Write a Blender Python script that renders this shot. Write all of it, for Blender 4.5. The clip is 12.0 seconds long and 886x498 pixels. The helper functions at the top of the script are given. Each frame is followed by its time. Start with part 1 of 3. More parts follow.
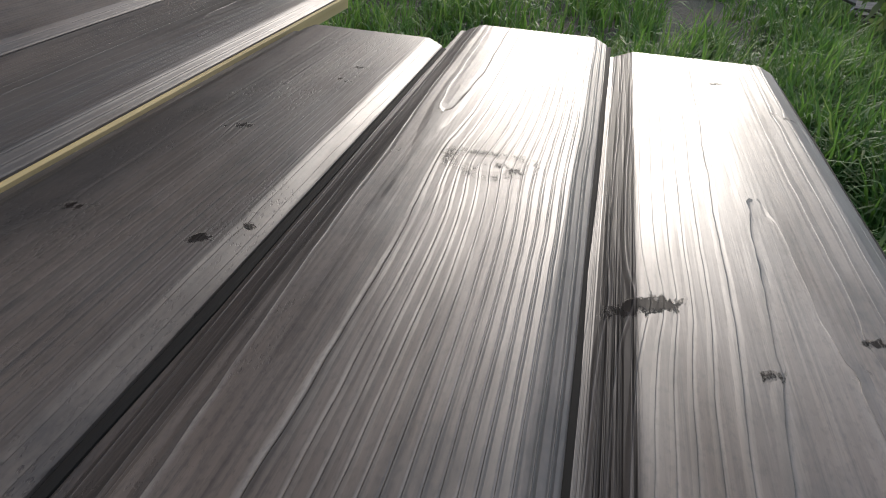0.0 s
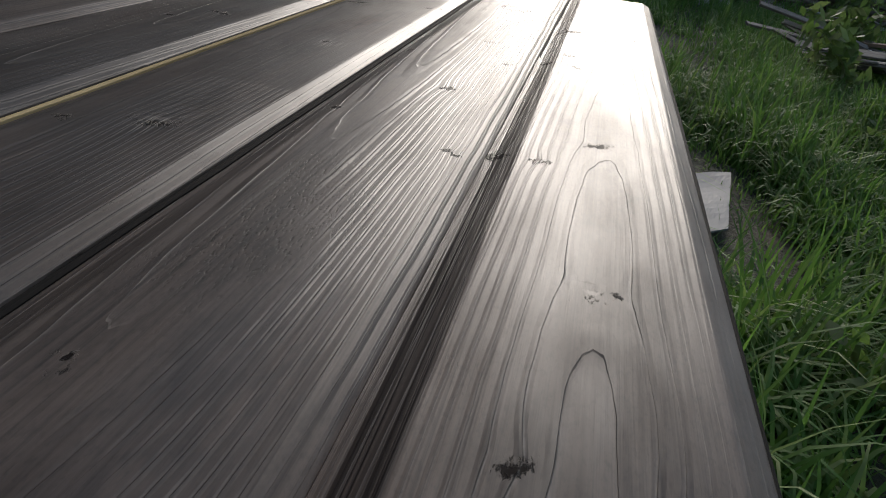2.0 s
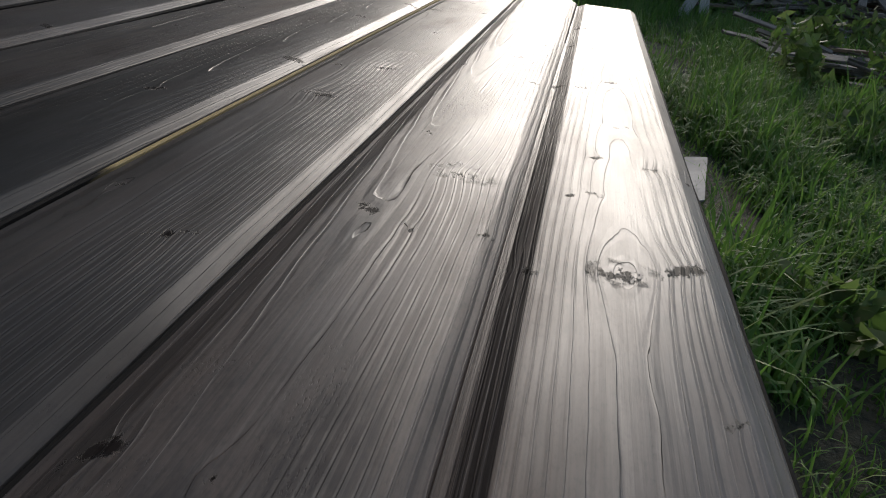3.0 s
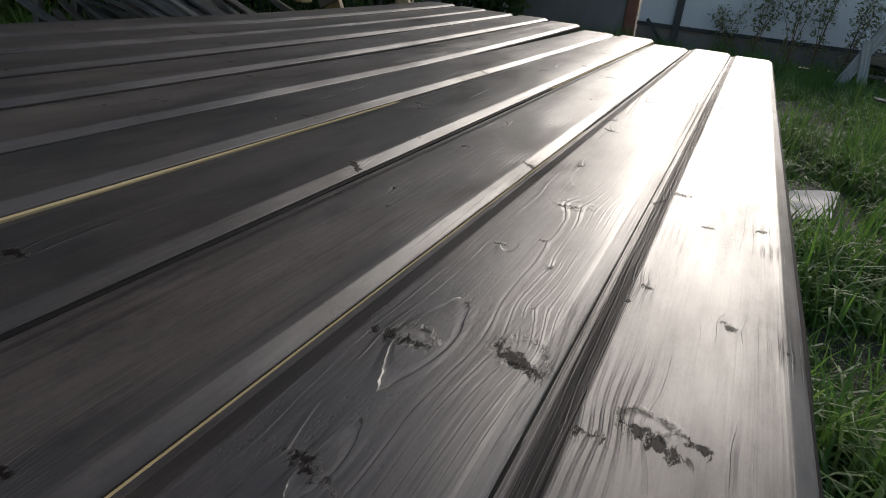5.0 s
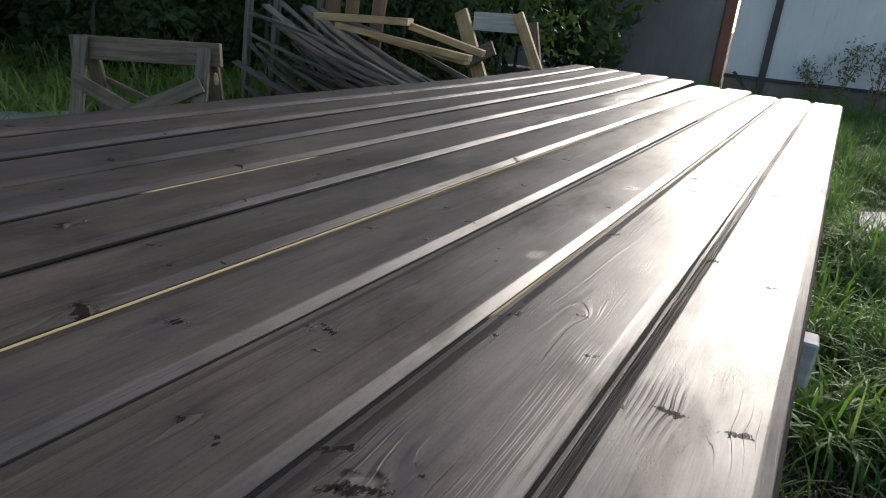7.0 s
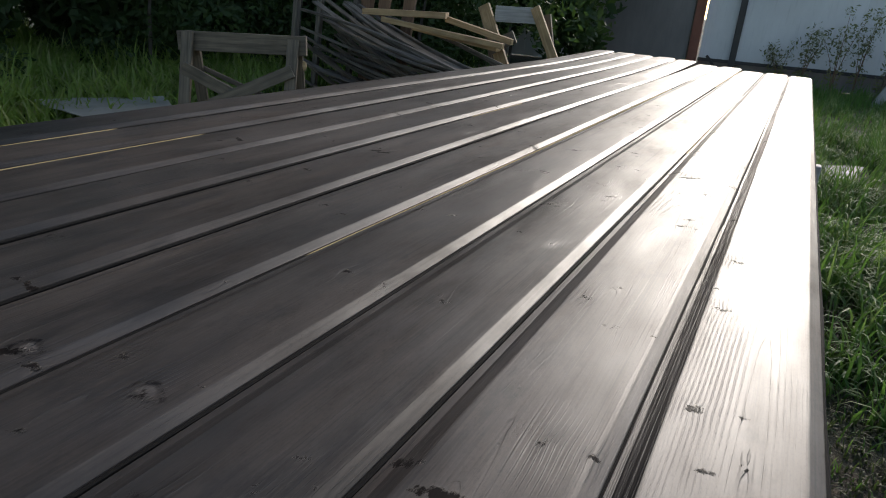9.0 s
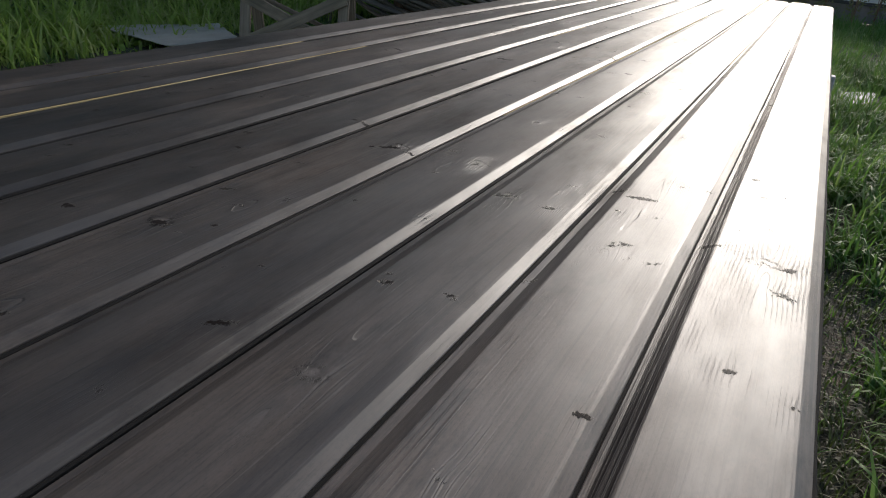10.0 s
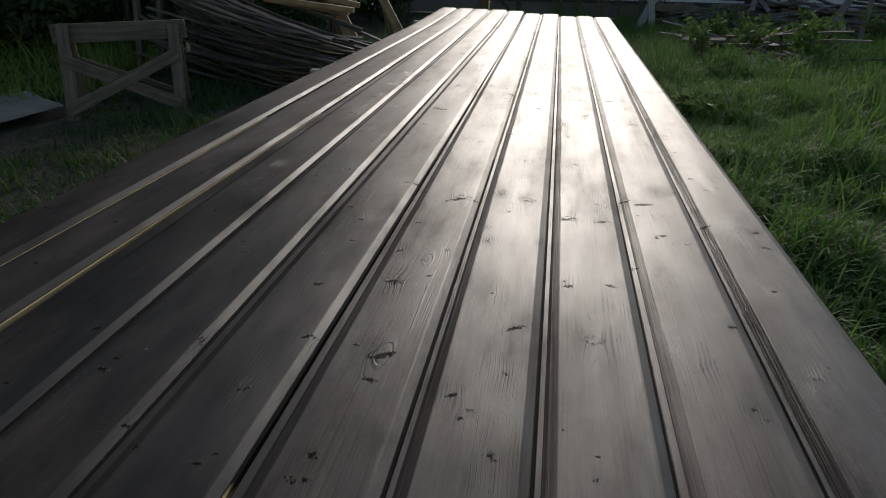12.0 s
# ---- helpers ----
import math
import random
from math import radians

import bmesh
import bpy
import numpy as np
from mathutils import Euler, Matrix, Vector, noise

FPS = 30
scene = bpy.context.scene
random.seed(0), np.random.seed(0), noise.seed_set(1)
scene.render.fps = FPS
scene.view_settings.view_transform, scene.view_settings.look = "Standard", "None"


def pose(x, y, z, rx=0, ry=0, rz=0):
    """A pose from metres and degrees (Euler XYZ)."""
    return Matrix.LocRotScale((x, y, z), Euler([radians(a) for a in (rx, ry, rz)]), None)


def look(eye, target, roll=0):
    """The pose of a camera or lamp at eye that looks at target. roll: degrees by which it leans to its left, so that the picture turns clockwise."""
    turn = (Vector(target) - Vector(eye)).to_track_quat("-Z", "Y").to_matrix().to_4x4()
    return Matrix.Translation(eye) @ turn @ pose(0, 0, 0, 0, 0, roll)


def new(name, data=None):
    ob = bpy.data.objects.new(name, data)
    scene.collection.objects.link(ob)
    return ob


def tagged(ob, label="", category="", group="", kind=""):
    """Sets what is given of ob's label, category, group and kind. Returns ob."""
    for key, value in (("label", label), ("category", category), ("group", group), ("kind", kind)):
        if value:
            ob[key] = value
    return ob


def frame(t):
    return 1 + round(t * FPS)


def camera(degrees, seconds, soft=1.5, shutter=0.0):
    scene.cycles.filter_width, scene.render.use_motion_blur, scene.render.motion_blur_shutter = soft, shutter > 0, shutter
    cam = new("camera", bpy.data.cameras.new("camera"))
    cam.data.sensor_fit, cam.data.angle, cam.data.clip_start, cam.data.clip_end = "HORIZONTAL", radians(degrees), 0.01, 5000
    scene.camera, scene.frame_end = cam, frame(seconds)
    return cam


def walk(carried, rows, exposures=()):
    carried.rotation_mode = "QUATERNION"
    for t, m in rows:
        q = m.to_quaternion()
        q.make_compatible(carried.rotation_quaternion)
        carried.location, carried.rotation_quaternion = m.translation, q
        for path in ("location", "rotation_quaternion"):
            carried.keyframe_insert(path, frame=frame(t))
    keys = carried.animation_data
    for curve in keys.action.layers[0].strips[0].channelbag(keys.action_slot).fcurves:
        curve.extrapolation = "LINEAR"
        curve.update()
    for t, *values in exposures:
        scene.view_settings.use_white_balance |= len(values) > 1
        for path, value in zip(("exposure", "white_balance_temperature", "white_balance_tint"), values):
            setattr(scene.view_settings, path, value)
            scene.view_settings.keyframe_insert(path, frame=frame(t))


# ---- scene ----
cam = camera(67.73, 12.0, soft=1.0)
# seconds, eye x y z, yaw to the left, pitch, lean
ROWS = [
    (0, -0.0065, -0.7798, 0.9016, 11.40, -32.16, 3.80),
    (0.5, -0.0041, -0.8667, 0.9033, 10.64, -31.81, 4.90),
    (1, 0.0206, -1.0426, 0.8946, 8.24, -30.45, 5.78),
    (1.5, 0.0396, -1.2300, 0.9081, 13.45, -28.15, 6.23),
    (2, 0.0570, -1.4484, 0.9003, 9.75, -29.12, 7.52),
    (2.5, 0.0308, -1.6943, 0.9165, 7.84, -29.17, 6.52),
    (2.7, 0.0267, -1.7623, 0.9258, 8.57, -27.59, 6.56),
    (4.5, 0.0302, -2.5528, 0.9488, 9.33, -30.63, 7.68),
    (5, 0.0593, -2.8037, 0.9611, 21.88, -23.80, 6.54),
    (5.5, 0.0437, -3.0650, 0.9774, 29.28, -23.52, 7.43),
    (6, 0.0343, -3.3094, 0.9978, 25.74, -24.41, 6.23),
    (6.5, 0.0808, -3.5875, 1.0320, 28.16, -21.55, 5.13),
    (7, 0.1164, -3.8978, 1.0393, 29.04, -20.25, 5.20),
    (7.5, 0.0774, -4.2073, 1.0431, 30.81, -20.00, 3.35),
    (9.5, 0.0583, -5.3048, 1.0547, 25.15, -21.69, 4.91),
    (10, 0.0583, -5.5932, 1.0757, 26.40, -26.45, 4.95),
    (10.5, -0.0531, -5.7224, 1.1694, 18.14, -30.98, 2.72),
    (11, -0.2013, -5.8630, 1.2474, 11.78, -30.68, 0.95),
    (11.5, -0.2706, -5.9575, 1.2803, 11.56, -24.13, 1.14),
    (12, -0.2996, -6.0565, 1.2320, 8.79, -24.36, 1.08),
]


# seconds, stops: the camera's own exposure
EXPOSURES = [(0.0, 0.90), (0.5, 0.68), (1.0, 0.45), (2.0, 0.05), (2.5, -0.03), (4.5, 0.10), (5.0, 0.15), (5.5, 0.40), (6.5, 0.68), (7.5, 0.82), (9.5, 0.32), (10.5, 0.72), (11.0, 0.45), (11.4, 0.05), (12.0, -0.46)]


def aimed(x, y, z, yaw, pitch, lean):
    a, b = radians(yaw), radians(pitch)
    return look((x, y, z), (x - math.sin(a) * math.cos(b), y + math.cos(a) * math.cos(b), z + math.sin(b)), lean)


walk(cam, [(t, aimed(*r)) for t, *r in ROWS], EXPOSURES)

# ---- daylight ----
SUN_UP, SUN_SIDE = 20.5, 2.0
world = bpy.data.worlds.new("world")
scene.world = world
world.use_nodes = True
wn = world.node_tree
sky = wn.nodes.new("ShaderNodeTexSky")
sky.sky_type, sky.sun_disc = "NISHITA", False
sky.sun_elevation, sky.sun_rotation = radians(SUN_UP), radians(SUN_SIDE)
wn.links.new(sky.outputs[0], wn.nodes["Background"].inputs[0])
wn.nodes["Background"].inputs[1].default_value = 0.165
sun_data = bpy.data.lights.new("sun", "SUN")
sun_data.energy, sun_data.angle, sun_data.color = 2.5, radians(20.0), (1.0, 0.925, 0.855)
sun = new("sun", sun_data)
su, sa = radians(SUN_UP), radians(SUN_SIDE)
sun.matrix_world = look((math.sin(sa) * math.cos(su) * 30, math.cos(sa) * math.cos(su) * 30, math.sin(su) * 30), (0, 0, 0))


# ---- materials ----
class Mat:
    """A small builder of node materials."""

    def __init__(self, name):
        self.m = bpy.data.materials.new(name)
        self.m.use_nodes = True
        self.t = self.m.node_tree
        self.b = self.t.nodes["Principled BSDF"]

    def node(self, kind, **sets):
        n = self.t.nodes.new(kind)
        for k, v in sets.items():
            setattr(n, k, v)
        return n

    def link(self, a, b):
        self.t.links.new(a, b)

    def put(self, socket, v):
        if hasattr(v, "is_output"):
            self.link(v, socket)
        else:
            socket.default_value = v

    def math(self, op, a, b=0.0, clamp=False):
        n = self.node("ShaderNodeMath", operation=op, use_clamp=clamp)
        self.put(n.inputs[0], a)
        self.put(n.inputs[1], b)
        return n.outputs[0]

    def coords(self, scale, obj=True):
        c = self.node("ShaderNodeTexCoord").outputs["Object"] if obj else self.node("ShaderNodeNewGeometry").outputs["Position"]
        mp = self.node("ShaderNodeMapping")
        mp.inputs["Scale"].default_value = scale
        self.link(c, mp.inputs["Vector"])
        return mp.outputs[0]

    def noise(self, scale, size=1.0, detail=4.0, rough=0.55, obj=True):
        n = self.node("ShaderNodeTexNoise")
        self.link(self.coords(scale, obj), n.inputs["Vector"])
        n.inputs["Scale"].default_value, n.inputs["Detail"].default_value, n.inputs["Roughness"].default_value = size, detail, rough
        return n.outputs["Fac"]

    def ramp(self, fac, stops):
        n = self.node("ShaderNodeValToRGB")
        e = n.color_ramp.elements
        while len(e) < len(stops):
            e.new(0.5)
        for el, (p, c) in zip(e, stops):
            el.position = p
            el.color = (c, c, c, 1) if isinstance(c, float) else (*c, 1)
        self.link(fac, n.inputs[0])
        return n.outputs[0]

    def mix(self, fac, a, b, how="MIX"):
        n = self.node("ShaderNodeMix", data_type="RGBA", blend_type=how)
        self.put(n.inputs[0], fac)
        for i, v in ((6, a), (7, b)):
            self.put(n.inputs[i], (*v, 1) if isinstance(v, tuple) else v)
        return n.outputs[2]

    def attr(self, name):
        return self.node("ShaderNodeAttribute", attribute_name=name).outputs["Fac"]

    def bump(self, height, strength, distance):
        n = self.node("ShaderNodeBump")
        n.inputs["Strength"].default_value, n.inputs["Distance"].default_value = strength, distance
        self.link(height, n.inputs["Height"])
        self.link(n.outputs[0], self.b.inputs["Normal"])

    def done(self, color, rough):
        self.put(self.b.inputs["Base Color"], (*color, 1) if isinstance(color, tuple) else color)
        self.put(self.b.inputs["Roughness"], rough)
        return self.m


def stained_wood():
    """Brushed spruce, stained grey brown and oiled: rings from the mesh's own ring field."""
    m = Mat("stained_wood")
    fibre = m.noise((420, 7, 60), 1.0, 3)
    wobble = m.noise((45, 9, 45), 1.0, 3)
    ring = m.math("ADD", m.attr("ring"), m.math("MULTIPLY", wobble, 0.5))
    tooth = m.math("FRACT", ring)
    late = m.ramp(tooth, [(0.0, 0.0), (0.78, 0.02), (0.92, 1.0), (0.96, 0.9), (1.0, 0.0)])
    amount = m.ramp(m.math("ADD", m.noise((9, 2.2, 4), 1.0, 5, 0.65), m.math("MULTIPLY", m.attr("brush"), 0.22)), [(0.55, 0.0), (0.68, 1.0)])
    amount = m.math("MULTIPLY", amount, m.attr("relief"))
    amount = m.math("MAXIMUM", amount, m.math("MULTIPLY", m.attr("fan"), m.ramp(m.noise((25, 9, 20), 1.0, 3), [(0.38, 0.0), (0.55, 1.0)])))
    amount = m.math("MAXIMUM", amount, m.math("MULTIPLY", m.attr("matt"), 0.9))
    amount = m.math("MULTIPLY", amount, m.math("SUBTRACT", 1.0, m.math("MAXIMUM", 0.0, m.math("SUBTRACT", m.attr("edge"), m.attr("matt")))))
    late = m.math("MULTIPLY", late, amount)
    furrow = m.math("MULTIPLY", m.ramp(tooth, [(0.0, 1.0), (0.10, 0.8), (0.26, 0.0), (0.985, 0.0), (1.0, 1.0)]), amount)
    blotch = m.noise((11, 1.5, 10), 1.0, 7, 0.66)
    hue = m.node("ShaderNodeObjectInfo").outputs["Random"]
    base = m.mix(m.ramp(blotch, [(0.34, 0.0), (0.68, 1.0)]), (0.044, 0.036, 0.031), (0.150, 0.113, 0.088))
    base = m.mix(m.math("MULTIPLY", hue, 0.35), base, (0.085, 0.062, 0.048))
    base = m.mix(m.math("MULTIPLY", late, 0.42), base, (0.26, 0.23, 0.20))
    base = m.mix(m.ramp(fibre, [(0.34, 0.28), (0.54, 0.0)]), base, (0.020, 0.018, 0.017))
    base = m.mix(m.math("MULTIPLY", furrow, 0.7), base, (0.020, 0.017, 0.015))
    streak = m.ramp(m.noise((170, 1.3, 60), 1.0, 4, 0.6), [(0.36, 0.45), (0.43, 0.0)])
    base = m.mix(streak, base, (0.018, 0.016, 0.015))
    scratch = m.math("MULTIPLY", m.ramp(m.noise((260, 2.4, 80), 1.0, 3, 0.55), [(0.64, 0.0), (0.70, 0.5)]), m.ramp(m.noise((5, 2, 5), 1.0, 3), [(0.5, 0.0), (0.62, 1.0)]))
    base = m.mix(scratch, base, (0.22, 0.195, 0.165))
    speck = m.ramp(m.noise((520, 210, 200), 1.0, 2, 0.7), [(0.30, 0.30), (0.50, 0.0)])
    base = m.mix(speck, base, (0.016, 0.014, 0.013))
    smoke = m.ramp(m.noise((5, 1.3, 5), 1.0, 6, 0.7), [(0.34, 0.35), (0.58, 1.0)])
    # boards and stretches dimmed: the dark trees' reflection put into the colour
    base = m.mix(m.math("MULTIPLY", m.math("MULTIPLY", m.attr("shade_tone"), 0.92), smoke), base, (0.0165, 0.0175, 0.0172))
    cloudy = m.ramp(m.noise((14, 5.5, 12), 1.0, 6, 0.74), [(0.52, 0.0), (0.64, 0.65)])
    base = m.mix(cloudy, base, (0.022, 0.020, 0.019))
    pore = m.ramp(m.noise((900, 230, 300), 1.0, 2), [(0.58, 0.0), (0.64, 1.0)])
    worn = m.ramp(m.noise((8, 3.5, 5), 1.0, 5, 0.7), [(0.56, 0.0), (0.68, 1.0)])
    pits = m.math("MULTIPLY", pore, worn)
    base = m.mix(m.math("MULTIPLY", pits, 0.4), base, (0.012, 0.010, 0.010))
    knot, halo = m.attr("knot"), m.attr("halo")
    rim = m.math("MULTIPLY", m.ramp(knot, [(0.30, 0.0), (0.50, 1.0), (0.58, 0.9), (0.72, 0.0)]), m.ramp(m.noise((130, 60, 50), 1.0, 5, 0.7), [(0.47, 0.0), (0.60, 0.85)]))
    base = m.mix(m.ramp(knot, [(0.40, 0.0), (0.70, 0.35), (0.85, 0.2)]), base, (0.060, 0.045, 0.035))
    base = m.mix(m.ramp(knot, [(0.74, 0.0), (0.84, 0.5)]), base, (0.20, 0.17, 0.145))
    fleck = m.math("SUBTRACT", m.noise((190, 80, 120), 1.0, 6, 0.78), 0.5)
    smudge = m.ramp(m.math("ADD", halo, m.math("MULTIPLY", fleck, 3.0)), [(0.42, 0.0), (0.62, 1.0)])
    smudge = m.math("MULTIPLY", smudge, m.ramp(halo, [(0.08, 0.0), (0.35, 1.0)]))
    base = m.mix(m.math("MULTIPLY", smudge, 0.95), base, (0.012, 0.009, 0.008))
    murk = m.math("MULTIPLY", m.attr("fan"), m.ramp(m.noise((40, 16, 30), 1.0, 5, 0.7), [(0.40, 0.0), (0.62, 0.55)]))
    base = m.mix(murk, base, (0.016, 0.013, 0.012))
    base = m.mix(rim, base, (0.006, 0.005, 0.005))
    # edge mark darkens bevels, lips and gap sides: their shade put into the colour
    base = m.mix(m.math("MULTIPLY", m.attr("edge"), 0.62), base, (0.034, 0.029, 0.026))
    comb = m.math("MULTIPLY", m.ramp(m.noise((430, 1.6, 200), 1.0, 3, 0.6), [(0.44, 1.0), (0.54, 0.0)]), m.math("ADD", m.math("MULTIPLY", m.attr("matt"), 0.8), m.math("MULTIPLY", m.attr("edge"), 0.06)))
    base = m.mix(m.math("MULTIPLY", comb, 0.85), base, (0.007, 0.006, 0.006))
    base = m.mix(m.math("MULTIPLY", m.math("MULTIPLY", late, m.attr("edge")), 0.35), base, (0.20, 0.17, 0.15))
    rough = m.math("ADD", m.ramp(blotch, [(0.3, 0.40), (0.75, 0.53)]), m.math("MULTIPLY", fibre, 0.05))
    h = m.math("ADD", m.math("MULTIPLY", late, 0.36), m.math("MULTIPLY", fibre, 0.18))
    h = m.math("SUBTRACT", h, m.math("MULTIPLY", furrow, 0.5))
    h = m.math("SUBTRACT", h, m.math("MULTIPLY", rim, 0.4))
    h = m.math("SUBTRACT", h, m.math("MULTIPLY", pits, 0.14))
    h = m.math("ADD", h, m.math("MULTIPLY", smudge, -0.5))
    h = m.math("SUBTRACT", h, m.math("MULTIPLY", comb, 0.6))
    cloud = m.ramp(m.noise((9, 2.6, 6), 1.0, 6, 0.68), [(0.34, 0.10), (0.66, 0.55)])
    cloud = m.math("MULTIPLY", cloud, m.math("SUBTRACT", 1.0, m.math("MINIMUM", 1.0, m.math("MULTIPLY", m.attr("matt"), 0.78))))
    cloud = m.math("MULTIPLY", cloud, m.math("SUBTRACT", 1.0, m.math("MULTIPLY", comb, 0.6)))
    dull = m.math("MULTIPLY", m.math("SUBTRACT", 1.0, m.math("MULTIPLY", smudge, 0.92)), m.math("SUBTRACT", 1.0, m.math("MULTIPLY", pits, 0.45)))
    dull = m.math("MULTIPLY", dull, m.math("SUBTRACT", 1.0, m.math("MULTIPLY", rim, 0.9)))
    dull = m.math("MULTIPLY", dull, m.ramp(fibre, [(0.30, 0.86), (0.5, 1.0)]))
    # gloss cut further on the same painted-dim stretches
    shade_dull = m.math("MULTIPLY", m.math("MAXIMUM", 0.0, m.math("SUBTRACT", m.attr("shade_tone"), 0.7)), 0.9)
    dull = m.math("MULTIPLY", dull, m.math("SUBTRACT", 1.0, m.math("MINIMUM", shade_dull, 0.5)))
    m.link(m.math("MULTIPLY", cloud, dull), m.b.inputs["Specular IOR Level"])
    m.bump(h, 0.95, 0.0010)
    return m.done(base, rough)


def edge_wood():
    """Raw spruce in stretches, elsewhere stained near black, with the gap's shade put into the colour."""
    m = Mat("half_raw_gap_dark_edge")
    n = m.noise((60, 2, 60), 1.0, 4)
    c = m.mix(m.ramp(n, [(0.3, 0.0), (0.7, 1.0)]), (0.33, 0.24, 0.11), (0.50, 0.38, 0.20))
    run = m.math("ADD", m.attr("raw"), m.math("MULTIPLY", m.noise((30, 5, 30), 1.0, 4, 0.6), 0.9))
    # near black outside the raw stretches imitates the shaded gap between boards
    c = m.mix(m.ramp(run, [(0.88, 1.0), (1.0, 0.0)]), c, (0.011, 0.010, 0.009))
    m.b.inputs["Specular IOR Level"].default_value = 0.08
    return m.done(c, 0.85)


def plain_wood(name, dark, light, rough=0.7, along=(3, 60, 60)):
    m = Mat(name)
    n = m.noise(along, 1.0, 5)
    f = m.noise((5, 5, 5), 1.0, 3)
    hue = m.node("ShaderNodeObjectInfo").outputs["Random"]
    c = m.mix(m.ramp(n, [(0.3, 0.0), (0.7, 1.0)]), dark, light)
    c = m.mix(m.math("MULTIPLY", m.ramp(f, [(0.45, 0.0), (0.7, 0.7)]), hue), c, tuple(v * 0.45 for v in dark))
    m.bump(n, 0.5, 0.002)
    return m.done(c, rough)


def leaf_matter(name, a, b, c, through_light=0.35):
    m = Mat(name)
    isl = m.node("ShaderNodeNewGeometry").outputs["Random Per Island"]
    patch = m.noise((0.9, 0.9, 0.9), 1.0, 3, obj=False)
    col = m.mix(m.ramp(patch, [(0.35, 0.0), (0.65, 1.0)]), a, b)
    col = m.mix(m.ramp(isl, [(0.62, 0.0), (1.0, 0.8)]), col, c)
    m.done(col, 0.62)
    m.b.inputs["Specular IOR Level"].default_value = 0.3
    tr = m.node("ShaderNodeBsdfTranslucent")
    m.link(m.mix(0.5, col, (0.18, 0.34, 0.06)), tr.inputs[0])
    mx = m.node("ShaderNodeMixShader")
    mx.inputs[0].default_value = through_light
    m.link(m.b.outputs[0], mx.inputs[1])
    m.link(tr.outputs[0], mx.inputs[2])
    m.link(mx.outputs[0], m.t.nodes["Material Output"].inputs[0])
    return m.m


def sheet(name, a, b, rough, metal=0.0):
    m = Mat(name)
    n = m.noise((1.2, 1.2, 0.5), 1.0, 5, 0.65)
    s = m.noise((18, 18, 2), 1.0, 4)
    c = m.mix(m.ramp(n, [(0.35, 0.0), (0.7, 1.0)]), a, b)
    c = m.mix(m.ramp(s, [(0.55, 0.0), (0.8, 0.3)]), c, tuple(v * 0.6 for v in a))
    m.b.inputs["Metallic"].default_value = metal
    m.bump(n, 0.15, 0.01)
    return m.done(c, rough)


def earth():
    m = Mat("earth")
    a = m.noise((1.1, 1.1, 1.1), 1.0, 5, obj=False)
    b = m.noise((30, 30, 30), 1.0, 5, 0.65, obj=False)
    c = m.mix(m.ramp(a, [(0.40, 0.0), (0.6, 1.0)]), (0.030, 0.040, 0.014), (0.095, 0.072, 0.045))
    c = m.mix(m.ramp(b, [(0.35, 0.7), (0.6, 0.0)]), c, (0.018, 0.018, 0.010))
    m.bump(b, 0.8, 0.03)
    return m.done(c, 0.95)


STAINED = stained_wood()
PALE = edge_wood()
GREY = plain_wood("weathered_wood", (0.062, 0.044, 0.029), (0.185, 0.138, 0.092))
WHITED = plain_wood("pale_weathered_wood", (0.22, 0.21, 0.20), (0.42, 0.40, 0.37))
BROWN = plain_wood("brown_wood", (0.11, 0.055, 0.028), (0.22, 0.125, 0.07))
FRESH = plain_wood("fresh_timber", (0.27, 0.165, 0.075), (0.45, 0.30, 0.15))
BATTEN = plain_wood("dark_weathered_wood", (0.050, 0.040, 0.030), (0.190, 0.155, 0.120))
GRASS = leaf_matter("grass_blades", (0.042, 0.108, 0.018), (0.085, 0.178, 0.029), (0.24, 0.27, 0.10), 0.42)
# darker than GRASS: shade round the sawhorse put into the leaf colour
SHADY = leaf_matter("shade_toned_clover", (0.024, 0.056, 0.014), (0.050, 0.094, 0.021), (0.10, 0.12, 0.05), 0.3)
LEAF = leaf_matter("dark_leaves", (0.018, 0.035, 0.010), (0.035, 0.060, 0.016), (0.06, 0.08, 0.03), 0.2)
WEED = leaf_matter("weed_leaves", (0.06, 0.10, 0.025), (0.10, 0.13, 0.04), (0.20, 0.17, 0.09), 0.35)
# leaf colour raised to put sunlight into the meadow that the trees shade
MEADOW = leaf_matter("sunlit_toned_meadow", (0.17, 0.25, 0.045), (0.27, 0.35, 0.070), (0.36, 0.34, 0.16), 0.55)
STRAW = leaf_matter("dry_straw", (0.050, 0.055, 0.020), (0.070, 0.060, 0.030), (0.13, 0.11, 0.06), 0.2)
DRY = leaf_matter("dry_weed_leaves", (0.13, 0.115, 0.06), (0.19, 0.155, 0.09), (0.30, 0.26, 0.17), 0.35)
EARTH = earth()
PANEL = sheet("grey_fence_sheet", (0.56, 0.54, 0.53), (0.66, 0.64, 0.63), 0.5)
GATE = sheet("dull_gate_sheet", (0.15, 0.128, 0.118), (0.22, 0.19, 0.175), 0.55)
RUST = sheet("rusty_steel", (0.17, 0.055, 0.030), (0.26, 0.10, 0.06), 0.7)
BLACK = sheet("dark_steel", (0.03, 0.025, 0.024), (0.06, 0.05, 0.045), 0.6)
PAPER = sheet("wet_grey_sheet", (0.13, 0.13, 0.125), (0.22, 0.22, 0.21), 0.7)
TARP = sheet("grey_green_sheet", (0.22, 0.21, 0.18), (0.34, 0.325, 0.285), 0.5)
BARK = plain_wood("bark", (0.04, 0.032, 0.025), (0.09, 0.075, 0.06), 0.9, (30, 30, 4))
BLOOM = leaf_matter("pale_seed_heads", (0.45, 0.42, 0.36), (0.55, 0.52, 0.46), (0.62, 0.60, 0.55), 0.3)


